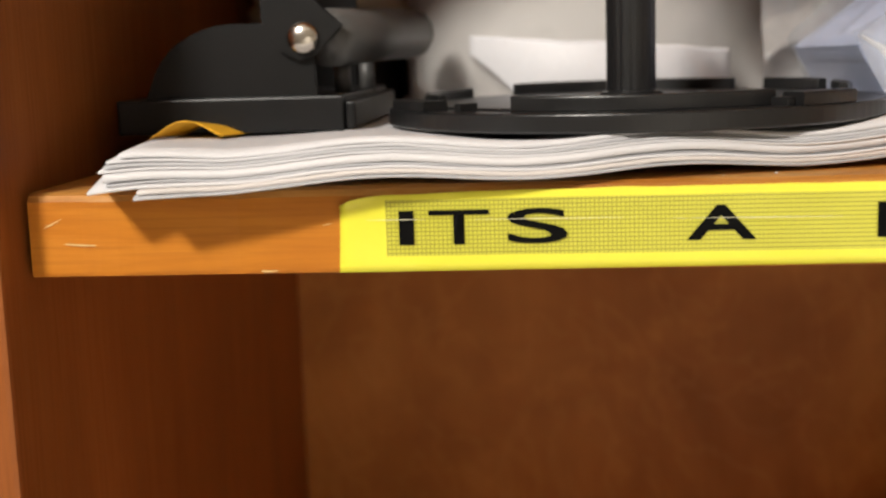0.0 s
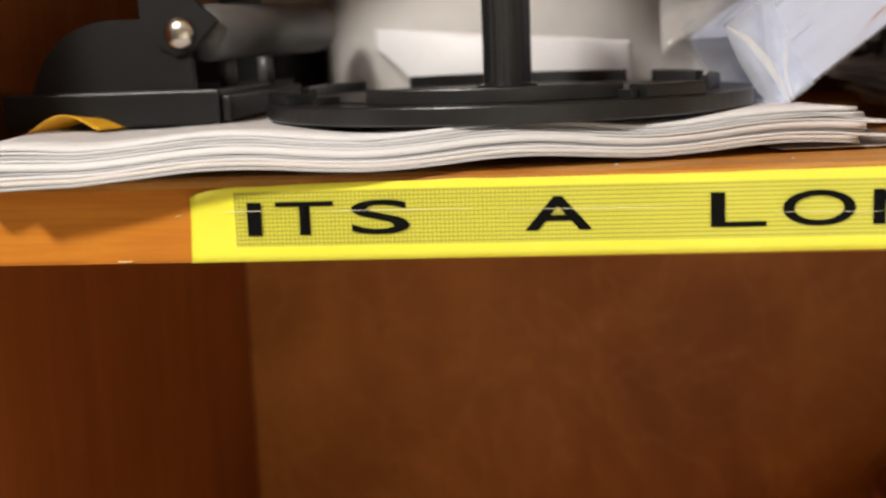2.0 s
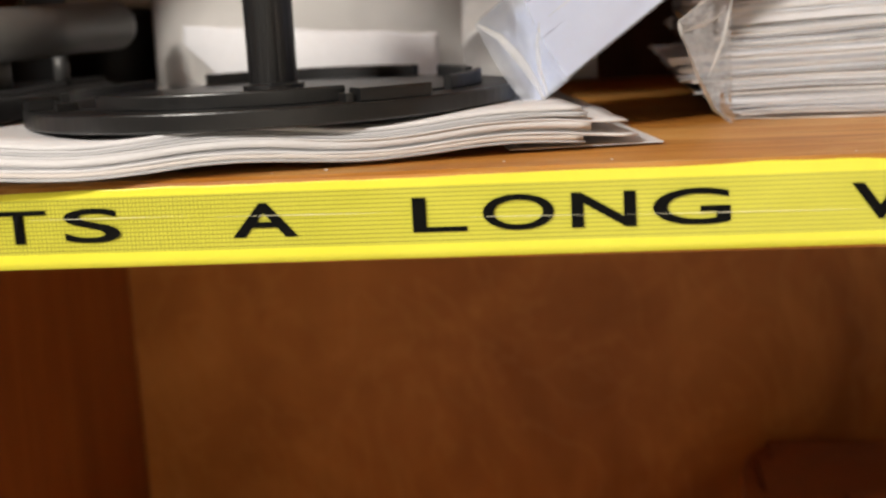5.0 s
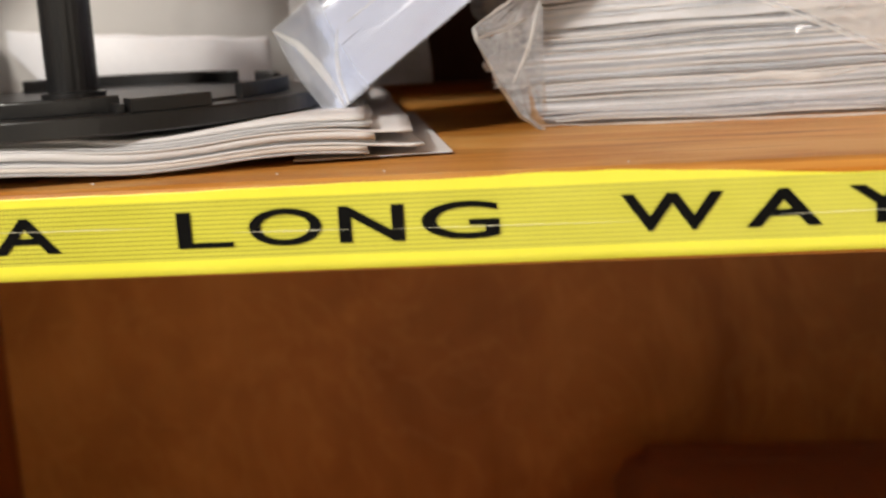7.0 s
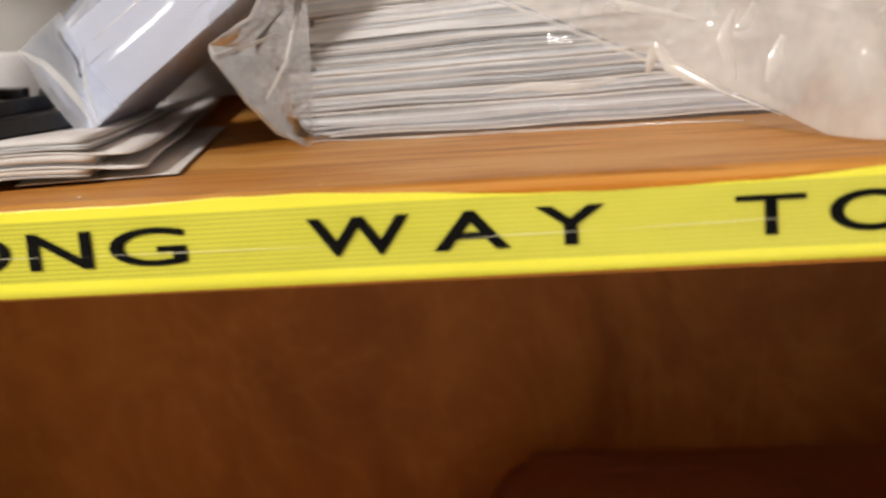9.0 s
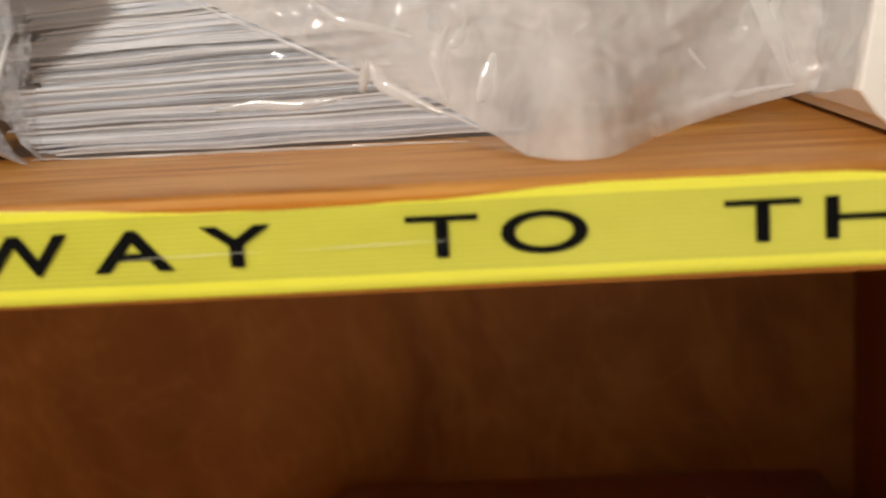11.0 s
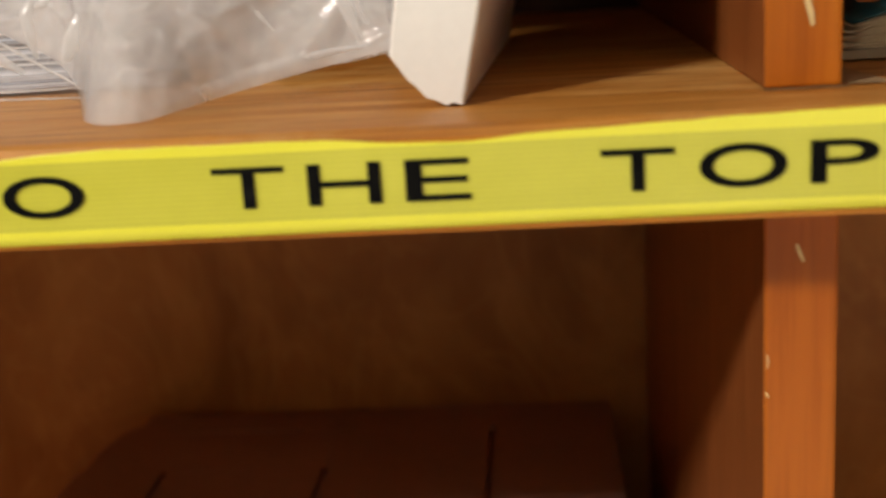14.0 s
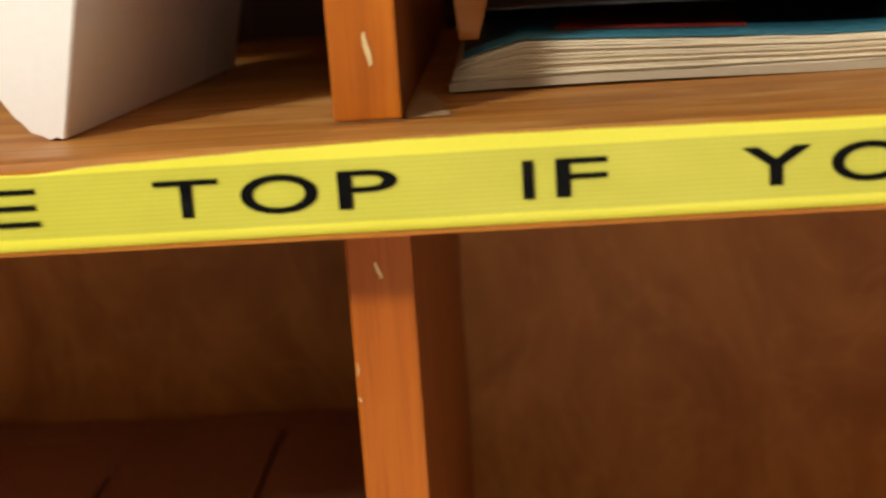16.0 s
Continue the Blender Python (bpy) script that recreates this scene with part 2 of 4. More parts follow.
def mesh_object(name, bm, material, parent=None, label="", smooth=False):
    me = bpy.data.meshes.new(name)
    bmesh.ops.recalc_face_normals(bm, faces=bm.faces)
    bm.to_mesh(me)
    bm.free()
    for m in material if isinstance(material, (list, tuple)) else (material,):
        me.materials.append(m)
    if smooth:
        for p in me.polygons:
            p.use_smooth = True
    ob = new(name, me)
    if parent is not None:
        ob.parent = parent
        ob.matrix_parent_inverse = Matrix.Translation(-parent.location)
    if label:
        ob["label"] = label
    if material in (BAG, BAG_HAZY, END_FILM, BAG_MILK, GLINT_FILM, SLEEVE_FILM, TUB):
        ob.visible_shadow = False
    return ob


def part(name, bm, material, parent, label="", smooth=False):
    return mesh_object(name, bm, material, parent, label, smooth)


def box(lo, hi, bevel=0.0, segments=2):
    bm = bmesh.new()
    bmesh.ops.create_cube(bm, size=1)
    for v in bm.verts:
        for k in range(3):
            v.co[k] = lo[k] if v.co[k] < 0 else hi[k]
    if bevel:
        bmesh.ops.bevel(bm, geom=bm.edges[:], offset=bevel, segments=segments, affect="EDGES", profile=0.6)
    return bm


def sheet(func, nu, nv, thick=None):
    """A surface func(u, v) -> point, u and v from 0 to 1; with thick, a closed slab below it."""
    bm = bmesh.new()
    rows = [[bm.verts.new(func(i / nu, j / nv)) for j in range(nv + 1)] for i in range(nu + 1)]
    for i in range(nu):
        for j in range(nv):
            bm.faces.new((rows[i][j], rows[i + 1][j], rows[i + 1][j + 1], rows[i][j + 1]))
    if thick:
        d = Vector(thick)
        low = [[bm.verts.new(v.co + d) for v in r] for r in rows]
        for i in range(nu):
            for j in range(nv):
                bm.faces.new((low[i][j], low[i][j + 1], low[i + 1][j + 1], low[i + 1][j]))
        for i in range(nu):
            for j in (0, nv):
                bm.faces.new((rows[i][j], rows[i + 1][j], low[i + 1][j], low[i][j]))
        for j in range(nv):
            for i in (0, nu):
                bm.faces.new((rows[i][j], rows[i][j + 1], low[i][j + 1], low[i][j]))
    return bm


def lathe(profile, centre, n=64, a0=0.0, a1=360.0):
    """A ring of revolution about z; profile: closed loop of (radius, z)."""
    bm = bmesh.new()
    whole = abs(a1 - a0) >= 359.9
    steps = n if whole else n + 1
    loops = []
    for k in range(steps):
        a = radians(a0 + (a1 - a0) * k / n)
        loops.append([bm.verts.new((centre[0] + r * math.cos(a), centre[1] + r * math.sin(a), z)) for r, z in profile])
    m = len(profile)
    for k in range(n):
        p, q = loops[k], loops[(k + 1) % steps]
        for i in range(m):
            bm.faces.new((p[i], p[(i + 1) % m], q[(i + 1) % m], q[i]))
    if not whole:
        bm.faces.new(loops[0])
        bm.faces.new(loops[-1][::-1])
    return bm


def prism(outline, y0, y1, bevel=0.0):
    """A plate from an outline in x and z, from y0 to y1."""
    bm = bmesh.new()
    a = [bm.verts.new((x, y0, z)) for x, z in outline]
    b = [bm.verts.new((x, y1, z)) for x, z in outline]
    bm.faces.new(a)
    bm.faces.new(b[::-1])
    for i in range(len(a)):
        j = (i + 1) % len(a)
        bm.faces.new((a[i], b[i], b[j], a[j]))
    if bevel:
        bmesh.ops.bevel(bm, geom=bm.edges[:], offset=bevel, segments=2, affect="EDGES")
    return bm


def tube(a, b, r0, r1, n=20):
    a, b = Vector(a), Vector(b)
    bm = bmesh.new()
    turn = (b - a).to_track_quat("Z", "Y").to_matrix()
    rings = []
    for p, r in ((a, r0), (b, r1)):
        rings.append([bm.verts.new(p + turn @ Vector((r * math.cos(2 * math.pi * k / n), r * math.sin(2 * math.pi * k / n), 0))) for k in range(n)])
    for k in range(n):
        bm.faces.new((rings[0][k], rings[0][(k + 1) % n], rings[1][(k + 1) % n], rings[1][k]))
    bm.faces.new(rings[0][::-1])
    bm.faces.new(rings[1])
    return bm


def ridge(x, y, z, scale):
    """Creased noise between 0 and 1, sharp along its ridges."""
    return 1 - min(1.0, abs(noise.noise(Vector((x * scale, y * scale, z * scale)))) * 2.4)


def lerp(points, x):
    for (xa, ya), (xb, yb) in zip(points, points[1:]):
        if x <= xb:
            return ya + (yb - ya) * max(0.0, x - xa) / (xb - xa)
    return points[-1][1]


# ---------------------------------------------------------------- room
# Unseen room, added so that its pale surfaces bounce the lamp light.
tagged(mesh_object("floor", box((-2.6, -3.2, -0.05), (3.2, 0.40, 0.0)), FLOOR), "unseen pale floor, added to bounce light", "floor", kind="structure")
tagged(mesh_object("ceiling", box((-2.6, -3.2, 2.45), (3.2, 0.40, 2.50)), WALL), "unseen white ceiling, added to bounce light", "ceiling", kind="structure")
tagged(mesh_object("wall_north", box((-2.6, 0.40, 0.0), (3.2, 0.50, 2.45)), WALL), "unseen white wall behind the bookcase", "wall", kind="structure")
tagged(mesh_object("wall_south", box((-2.6, -3.3, 0.0), (3.2, -3.2, 2.45)), WALL), "unseen white wall facing the bookcase, added to bounce light", "wall", kind="structure")
tagged(mesh_object("wall_west", box((-2.7, -3.2, 0.0), (-2.6, 0.40, 2.45)), WALL), "unseen white side wall, added to bounce light", "wall", kind="structure")
tagged(mesh_object("wall_east", box((3.2, -3.2, 0.0), (3.3, 0.40, 2.45)), WALL), "unseen white side wall, added to bounce light", "wall", kind="structure")
# Housings for the key lamp and for the added, unseen fill lamp.
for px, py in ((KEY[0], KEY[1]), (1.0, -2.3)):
    lamp = thing("key_or_fill_lamp", "round white unseen lamp, for the key or added fill light", "lamp", "ceiling lamps", (px, py, 2.45))
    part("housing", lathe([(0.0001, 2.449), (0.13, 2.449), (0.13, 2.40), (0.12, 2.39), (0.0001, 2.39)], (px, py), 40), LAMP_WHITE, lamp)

# ---------------------------------------------------------------- bookcase
ZT, ZB = 1.3030, 1.2816          # top and underside of the labelled shelf
XL, XR = -0.0808, 0.4945         # inner faces: left side panel, divider
BACK = 0.330
bookcase = thing("bookcase", "varnished wooden bookcase with plywood back and dividers", "bookcase")
part("side_panel", box((XL - 0.02, -0.014, 0.0), (XL, BACK, 1.92), 0.0015), SIDE, bookcase, "reddish varnished side panel")
part("side_panel", box((1.085, -0.014, 0.0), (1.105, BACK, 1.92), 0.0015), SIDE, bookcase, "reddish varnished side panel")
part("back_panel", box((XL - 0.02, BACK, 0.0), (1.105, BACK + 0.006, 1.2915)), PLY, bookcase, "brown plywood back")
# Upper part of the back, coloured dark to stand in for shade.
part("back_panel", box((XL - 0.02, BACK, 1.2919), (1.105, BACK + 0.006, 1.92)), PLY_SHADED, bookcase, "upper back panel, the bay's shade put into its colour")
# Unseen shelf above, set this low to shade the back of the bay.
part("shelf_board", box((XL + 0.001, -0.004, 1.455), (1.084, BACK - 0.001, 1.474), 0.0012), PINE_EDGE, bookcase)
part("top_board", box((XL, 0.0, 1.90), (1.085, BACK, 1.919), 0.001), PINE_EDGE, bookcase)
for zz in (1.0, 0.68, 0.36, 0.09):
    part("shelf_board", box((XL + 0.001, 0.028, zz - 0.019), (1.084, BACK - 0.001, zz), 0.0012), PINE_EDGE, bookcase)
dividers = []
for z0, z1 in ((1.474, 1.90), (ZT, 1.455), (1.0, ZB), (0.68, 0.98), (0.36, 0.66), (0.09, 0.34)):
    bm = box((XR, 0.028, z0 + 0.0004), (XR + 0.0162, BACK - 0.001, z1 - 0.0004), 0.0008)
    # Side faces take the darker panel wood, which puts the bay's shade in.
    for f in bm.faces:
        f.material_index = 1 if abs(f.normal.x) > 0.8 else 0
    dividers.append(part("divider", bm, (PINE_UP if z0 > 1.2 else PINE_LOW, SIDE), bookcase, "orange varnished upright divider, side faces darkened for shade"))


def front_shelf():
    """The labelled board: pale worn top, rounded and slightly chipped front arris."""
    def skin(u, v):
        x = -0.0790 + u * 1.1628
        loop = [(BACK - 0.001, ZB), (0.0012, ZB), (0.0003, ZB + 0.0003), (0.0, ZB + 0.0012), (0.0, ZT - 0.0022), (0.0009, ZT - 0.0007), (0.0030, ZT), (BACK - 0.001, ZT)]
        y, z = loop[round(v * 7)]
        chip = max(0.0, noise.noise(Vector((x * 60, 3, 0))) - 0.25) * 0.0012
        if 0.35 < v < 0.8:
            y += chip
            z -= chip if z > ZT - 0.003 else 0
        return (x, y, z)
    bm = sheet(skin, 260, 7)
    for k, f in enumerate(bm.faces):
        f.material_index = 1 if f.calc_center_median().z > ZT - 0.0018 else 0
    for x in (-0.0790, 1.0838):
        ring = [v for v in bm.verts if abs(v.co.x - x) < 1e-6]
        bm.faces.new(ring)
    return bm


shelf = part("shelf_board", front_shelf(), (PINE_EDGE, PINE_TOP), bookcase, "orange pine shelf board with a worn pale top")

# ---------------------------------------------------------------- yellow label
label = thing("shelf_label", "long yellow paper label with black capitals taped along the shelf edge", "label", place=(0.3, 0, ZB))


LABEL_EDGE = [(0.0, 1.3005), (0.05, 1.3013), (0.13, 1.3014), (0.17, 1.3019), (0.195, 1.3017), (0.212, 1.3025), (0.232, 1.3021), (0.255, 1.3010),
              (0.273, 1.2996), (0.300, 1.2992), (0.330, 1.2997), (0.348, 1.3012), (0.364, 1.3016), (0.403, 1.3013), (0.418, 1.3000),
              (0.434, 1.2997), (0.450, 1.3010), (0.470, 1.3014), (0.489, 1.3022), (0.513, 1.3027), (0.55, 1.3025), (0.60, 1.3018), (0.72, 1.3018)]


def label_top(x):
    """The torn, uneven upper edge of the strip."""
    soft = sum(lerp(LABEL_EDGE, x + d) for d in (-0.006, -0.003, 0.0, 0.003, 0.006)) / 5
    return soft + 0.0003 * noise.noise(Vector((x * 80, 4, 0))) - 0.0022 * math.exp(-max(0.0, x) / 0.004)


def label_skin(u, v):
    x = u * 0.72
    top = label_top(x)
    foot = 1.2819 + 0.0014 * min(1.0, x / 0.5)
    lv = foot + (top - foot) * min(1.0, v / 0.9)
    y = -0.0006 - 0.0002 * noise.noise(Vector((x * 40, v * 2, 1)))
    if v > 0.9:
        lv = top + 0.0003 * (v - 0.9) / 0.1
    if x < 0.01:
        y -= 0.0012 * (1 - x / 0.01) * max(0.0, v - 0.75) * 4
    return (x + 0.0008 * (v - 0.5) * (u < 0.001), y, lv)


strip = part("strip", sheet(label_skin, 300, 10, (0, 0.0003, 0)), LABEL, label, "bright yellow strip with a faint printed mesh", True)

LETTERS = [("I", 0.0147, 0.0184), ("T", 0.0220, 0.0367), ("S", 0.0411, 0.0558), ("A", 0.0841, 0.1005),
           ("L", 0.1286, 0.1417), ("O", 0.1454, 0.1624), ("N", 0.1663, 0.1813), ("G", 0.1851, 0.2028),
           ("W", 0.2297, 0.2520), ("A", 0.2569, 0.2732), ("Y", 0.2787, 0.2931), ("T", 0.3196, 0.3338), ("O", 0.3382, 0.3552),
           ("T", 0.3814, 0.3959), ("H", 0.4005, 0.4152), ("E", 0.4199, 0.4328), ("T", 0.4582, 0.4723), ("O", 0.4769, 0.4937),
           ("P", 0.4980, 0.5109), ("I", 0.5375, 0.5399), ("F", 0.5445, 0.5555), ("Y", 0.5835, 0.5980), ("O", 0.6022, 0.6182)]


def letter(char, x0, x1):
    curve = bpy.data.curves.new("letter", "FONT")
    curve.body, curve.resolution_u, curve.offset = char, 5, (0.004 if char in "ILTEFHP" else 0.010 if char in "SOG" else 0.018)
    tmp = bpy.data.objects.new("letter", curve)
    me = bpy.data.meshes.new_from_object(tmp)
    bpy.data.objects.remove(tmp)
    bpy.data.curves.remove(curve)
    co = np.array([v.co for v in me.vertices])
    lo, hi = co.min(0), co.max(0)
    over = 0.00012 if char in "OSG" else 0.0
    z0, z1 = 1.2886 - over, 1.2969 + over
    for v in me.vertices:
        fx = (v.co.x - lo[0]) / max(1e-6, hi[0] - lo[0])
        fz = (v.co.y - lo[1]) / (hi[1] - lo[1])
        v.co = (x0 + fx * (x1 - x0), -0.00105, z0 + fz * (z1 - z0))
    me.materials.append(INK)
    ob = new("letter_" + char.lower(), me)
    ob.parent = strip
    ob["label"] = "black printed capital " + char


for row in LETTERS:
    letter(*row)

# glint on a crease in the clear tape over the strip, painted as pale lines
CREASE_GLINT = plain("tape_crease_glint", (0.86, 0.84, 0.62), 0.2)
for x0, x1, z0, z1 in ((0.006, 0.022, 1.2949, 1.2948), (0.030, 0.074, 1.2946, 1.2944), (0.078, 0.125, 1.2940, 1.2936),
                       (0.140, 0.172, 1.2920, 1.2916), (0.176, 0.236, 1.2914, 1.2909), (0.262, 0.292, 1.2912, 1.2915), (0.295, 0.331, 1.2915, 1.2920)):
    part("tape_crease_glint", sheet(lambda u, v: (x0 + u * (x1 - x0), -0.0012, z0 + u * (z1 - z0) + (v - 0.5) * 0.00016 * math.sin(math.pi * u)), 12, 1), CREASE_GLINT, strip)

# ---------------------------------------------------------------- paper stack
stack = thing("paper_stack", "stack of loose wavy white paper sheets on the shelf", "paper", place=(0.06, 0.1, ZT))
TURN = radians(9.5)
E1, E2 = Vector((math.cos(TURN), math.sin(TURN), 0)), Vector((-math.sin(TURN), math.cos(TURN), 0))
CORNER = Vector((-0.0570, -0.0135, 0))


def wave(s, d):
    w = 0.0012 * math.cos((s - 0.139) / 0.072 * 2 * math.pi) * math.exp(-d / 0.08)
    return w if s > 0.03 else w * s / 0.03


ENDS = (0.2292, 0.2285, 0.2430, 0.2310, 0.2305, 0.2412, 0.2300, 0.2308, 0.2295)
QUIRES = [(0.0007, PAPER_GREY), (0.0012, PAPER_PINK), (0.0007, PAPER), (0.0006, PAPER_GREY), (0.0020, PAPER), (0.0006, PAPER), (0.0007, PAPER_GREY), (0.0006, PAPER), (0.0013, PAPER)]
rng = random.Random(4)
level = 0.0012
for i, (thick, sort) in enumerate(QUIRES):
    f = i / (len(QUIRES) - 1)
    level += thick
    s0 = rng.uniform(-0.002, 0.003) + (0.010 if i < 2 else 0) + (0.003 if i > 5 else 0)
    s1 = ENDS[i]
    d0 = rng.uniform(-0.0010, 0.0010)

    def paper(u, v, i=i, s0=s0, s1=s1, d0=d0, low=1 - f, level=level):
        s, d = s0 + u * (s1 - s0), d0 + v * 0.206 - 0.0066 * math.sin(math.pi * min(1.0, u * 1.02)) ** 2 * (1 - v)
        turn = TURN + radians(3.5) * low
        p = CORNER + Vector((0.003 * low, 0.005 - 0.0125 * low, 0)) + Vector((math.cos(turn), math.sin(turn), 0)) * s + Vector((-math.sin(turn), math.cos(turn), 0)) * d
        z = ZT + level + wave(s, d) * (0.75 + 0.25 * f) + 0.0009 * math.exp(-d / 0.05)
        end = max(0.0, 0.06 - s) / 0.06
        z -= end * end * (0.0032 - 0.00032 * i) * math.exp(-d / 0.03)
        far = max(0.0, s - 0.20) / 0.053
        z += (far * far * (0.0030 if i > 5 else 0.0008 if i > 2 else 0.0) - far * 0.0004 * (i < 2)) * math.exp(-d / 0.05)
        z += (0.00012 + 0.0005 * max(0.0, s - 0.215) / 0.03) * noise.noise(Vector((s * 90, d * 40, i * 3.1)))
        return (p.x + 0.0016 * noise.noise(Vector((d * 60, i * 2.7, 3))) * (u > 0.98), p.y, max(z, ZT + level - 0.0008) if p.y > -0.001 else z)
    part("paper_sheet", sheet(paper, 64, 10, (0, 0, -thick * 0.93)), sort, stack, "", True)
STACK_TOP = ZT + level

# one thin sheet that pokes out under the stack
part("paper_sheet", sheet(lambda u, v: (0.150 + 0.0395 * u - 0.024 * v, 0.0305 + 0.120 * v + 0.006 * u, ZT + 0.0010), 6, 8, (0, 0, -0.0003)), PAPER, stack, "")

# orange-yellow note under the punch
note = thing("paper_note", "curled orange-yellow paper note under the hole punch", "note", place=(-0.048, 0.05, STACK_TOP))
part("note_sheet", sheet(lambda u, v: (-0.0598 + 0.0195 * u + 0.006 * v, 0.0405 + 0.016 * v + 0.003 * u, STACK_TOP + 0.0008 + 0.0047 * math.sin(math.pi * (0.02 + 0.96 * u)) ** 1.2 * (1 - 0.5 * v)), 20, 8, (0, 0, -0.0003)), YELLOW_NOTE, note, "", True)

# ---------------------------------------------------------------- spindle base for discs
CX, CY = 0.0761, 0.0765
Z0 = STACK_TOP + 0.0014
ZF, ZR = Z0 + 0.0050, Z0 + 0.0090          # tops of the flange and of the upright rim
spindle = thing("disc_spindle", "black plastic disc spindle with a central post on paper stack", "spindle", place=(CX, CY, Z0))


def band(r0, r1, z0, z1, a0=0.0, a1=360.0, n=96, lip=0.0006):
    """A moulded ring or piece of one, with rounded upper lips."""
    return lathe([(r0, z0), (r1 - lip, z0), (r1, z0 + lip), (r1, z1 - lip), (r1 - 0.3 * lip, z1 - 0.3 * lip), (r1 - lip, z1), (r0 + lip, z1), (r0, z1 - lip)], (CX, CY), n, a0, a1)


part("flange", band(0.0600, 0.0722, Z0, ZF), BLACK, spindle)
part("floor_disc", band(0.0085, 0.0605, Z0 + 0.0012, ZF + 0.0007, n=72), BLACK, spindle)
for a0, a1, top, r in ((236.5, 302, ZR, 0.0622), (335.5, 367, ZR, 0.0626), (10, 39, ZR + 0.0004, 0.0600), (51, 128, ZR + 0.0004, 0.0590), (146, 206, ZR - 0.0002, 0.0615)):
    part("rim_segment", band(r - 0.0024, r, ZF - 0.0004, top, a0, a1, max(8, int((a1 - a0) / 3))), BLACK, spindle)
for a0, a1, top in ((302.5, 319.5, ZR - 0.0006), (195, 216, ZR - 0.0012)):
    part("rim_block", band(0.0640, 0.0717, ZF - 0.0004, top, a0, a1, 8), BLACK, spindle)
for a, r in ((223, 0.0635), (301, 0.0660)):
    c, q = math.cos(radians(a)), math.sin(radians(a))
    bm = box((-0.0032, -0.0012, ZF - 0.0004), (0.0032, 0.0012, ZR - 0.0018), 0.0005)
    bmesh.ops.rotate(bm, verts=bm.verts, matrix=Matrix.Rotation(radians(a), 3, "Z"))
    bmesh.ops.translate(bm, verts=bm.verts, vec=(CX + r * c, CY + r * q, 0))
    part("latch", bm, BLACK, spindle)


def post():
    bm = bmesh.new()
    rings = []
    for z in (Z0 + 0.005, Z0 + 0.0075, Z0 + 0.008, Z0 + 0.060, Z0 + 0.062):
        r0 = 0.0092 if z < Z0 + 0.0076 else (0.0060 if z > Z0 + 0.061 else 0.0073)
        rings.append([bm.verts.new((CX + (r0 - (0.0002 if k % 4 == 0 else 0)) * math.cos(k * math.pi / 24), CY + (r0 - (0.0002 if k % 4 == 0 else 0)) * math.sin(k * math.pi / 24), z)) for k in range(48)])
    for a, b in zip(rings, rings[1:]):
        for k in range(48):
            bm.faces.new((a[k], a[(k + 1) % 48], b[(k + 1) % 48], b[k]))
    bm.faces.new(rings[-1])
    return bm


part("post", post(), BLACK, spindle)

# its milky cover, standing behind
TX, TY, TR = 0.0668, 0.212, 0.0725
cover = thing("disc_spindle_cover", "milky translucent plastic disc cover standing behind the spindle base", "cover", place=(TX, TY, ZT))
TZ = STACK_TOP + 0.0006
part("wall", lathe([(TR, TZ), (TR - 0.0015, TZ + 0.10), (TR - 0.0027, TZ + 0.10), (TR - 0.0012, TZ)], (TX, TY), 80), TUB, cover, "", True)
part("lid", lathe([(0.0001, TZ + 0.1004), (TR - 0.0015, TZ + 0.1004), (TR - 0.0015, TZ + 0.1016), (0.0001, TZ + 0.1016)], (TX, TY), 80), TUB, cover)
part("foot_rim", lathe([(TR, TZ), (TR + 0.0018, TZ), (TR + 0.0018, TZ + 0.004), (TR, TZ + 0.004)], (TX, TY), 80), TUB, cover)
# folded white paper beside the cover
fold = thing("folded_paper", "folded white paper leaning against the milky plastic cover", "paper", place=(0.07, 0.14, STACK_TOP))


def fold_skin(u, v):
    x = 0.0237 + 0.0925 * u
    low = STACK_TOP + 0.0007 + 0.0200 * max(0.0, 1 - u / 0.21) ** 0.7
    top = 1.3402 - 0.0072 * u + 0.0008 * noise.noise(Vector((u * 7, 0, 2)))
    y = TY - math.sqrt(0.0752 ** 2 - (x - TX) ** 2) - 0.0022 * math.sin(math.pi * v) * math.sin(math.pi * u)
    return (x, y, low + (top - low) * v)


part("wrap_sheet", sheet(fold_skin, 40, 12, (0, 0.0006, 0)), SLEEVE_A, fold, "", True)

# ---------------------------------------------------------------- hole punch
punch = thing("hole_punch", "black metal hole punch with a nickel rivet, on the paper stack", "hole punch", place=(-0.04, 0.09, STACK_TOP))
PB = STACK_TOP + 0.0008
part("base", box((-0.0735, 0.0540, PB), (-0.0068, 0.150, PB + 0.0102), 0.0007), BLACK_METAL, punch)
part("base_lip", box((-0.0064, 0.0548, PB + 0.0005), (-0.0036, 0.148, PB + 0.0084), 0.0008), BLACK_METAL, punch)
dome = [(-0.0665, 1.3222)] + [(-0.0385 - 0.0265 * math.cos(radians(a)), 1.3225 + 0.0222 * math.sin(radians(a))) for a in range(15, 91, 9)] + [(-0.0160, 1.3445), (-0.0150, 1.3222)]
part("side_plate", prism(dome, 0.0585, 0.0605, 0.0004), BLACK_METAL, punch)
lever = part("lever_plate", prism([(-0.0310, 1.385), (-0.0300, 1.3450), (-0.0255, 1.3365), (-0.0195, 1.3335), (-0.0145, 1.3350), (-0.0062, 1.3432), (-0.0150, 1.3505), (-0.0170, 1.385)], 0.0560, 0.0578, 0.0004), BLACK_METAL, punch)
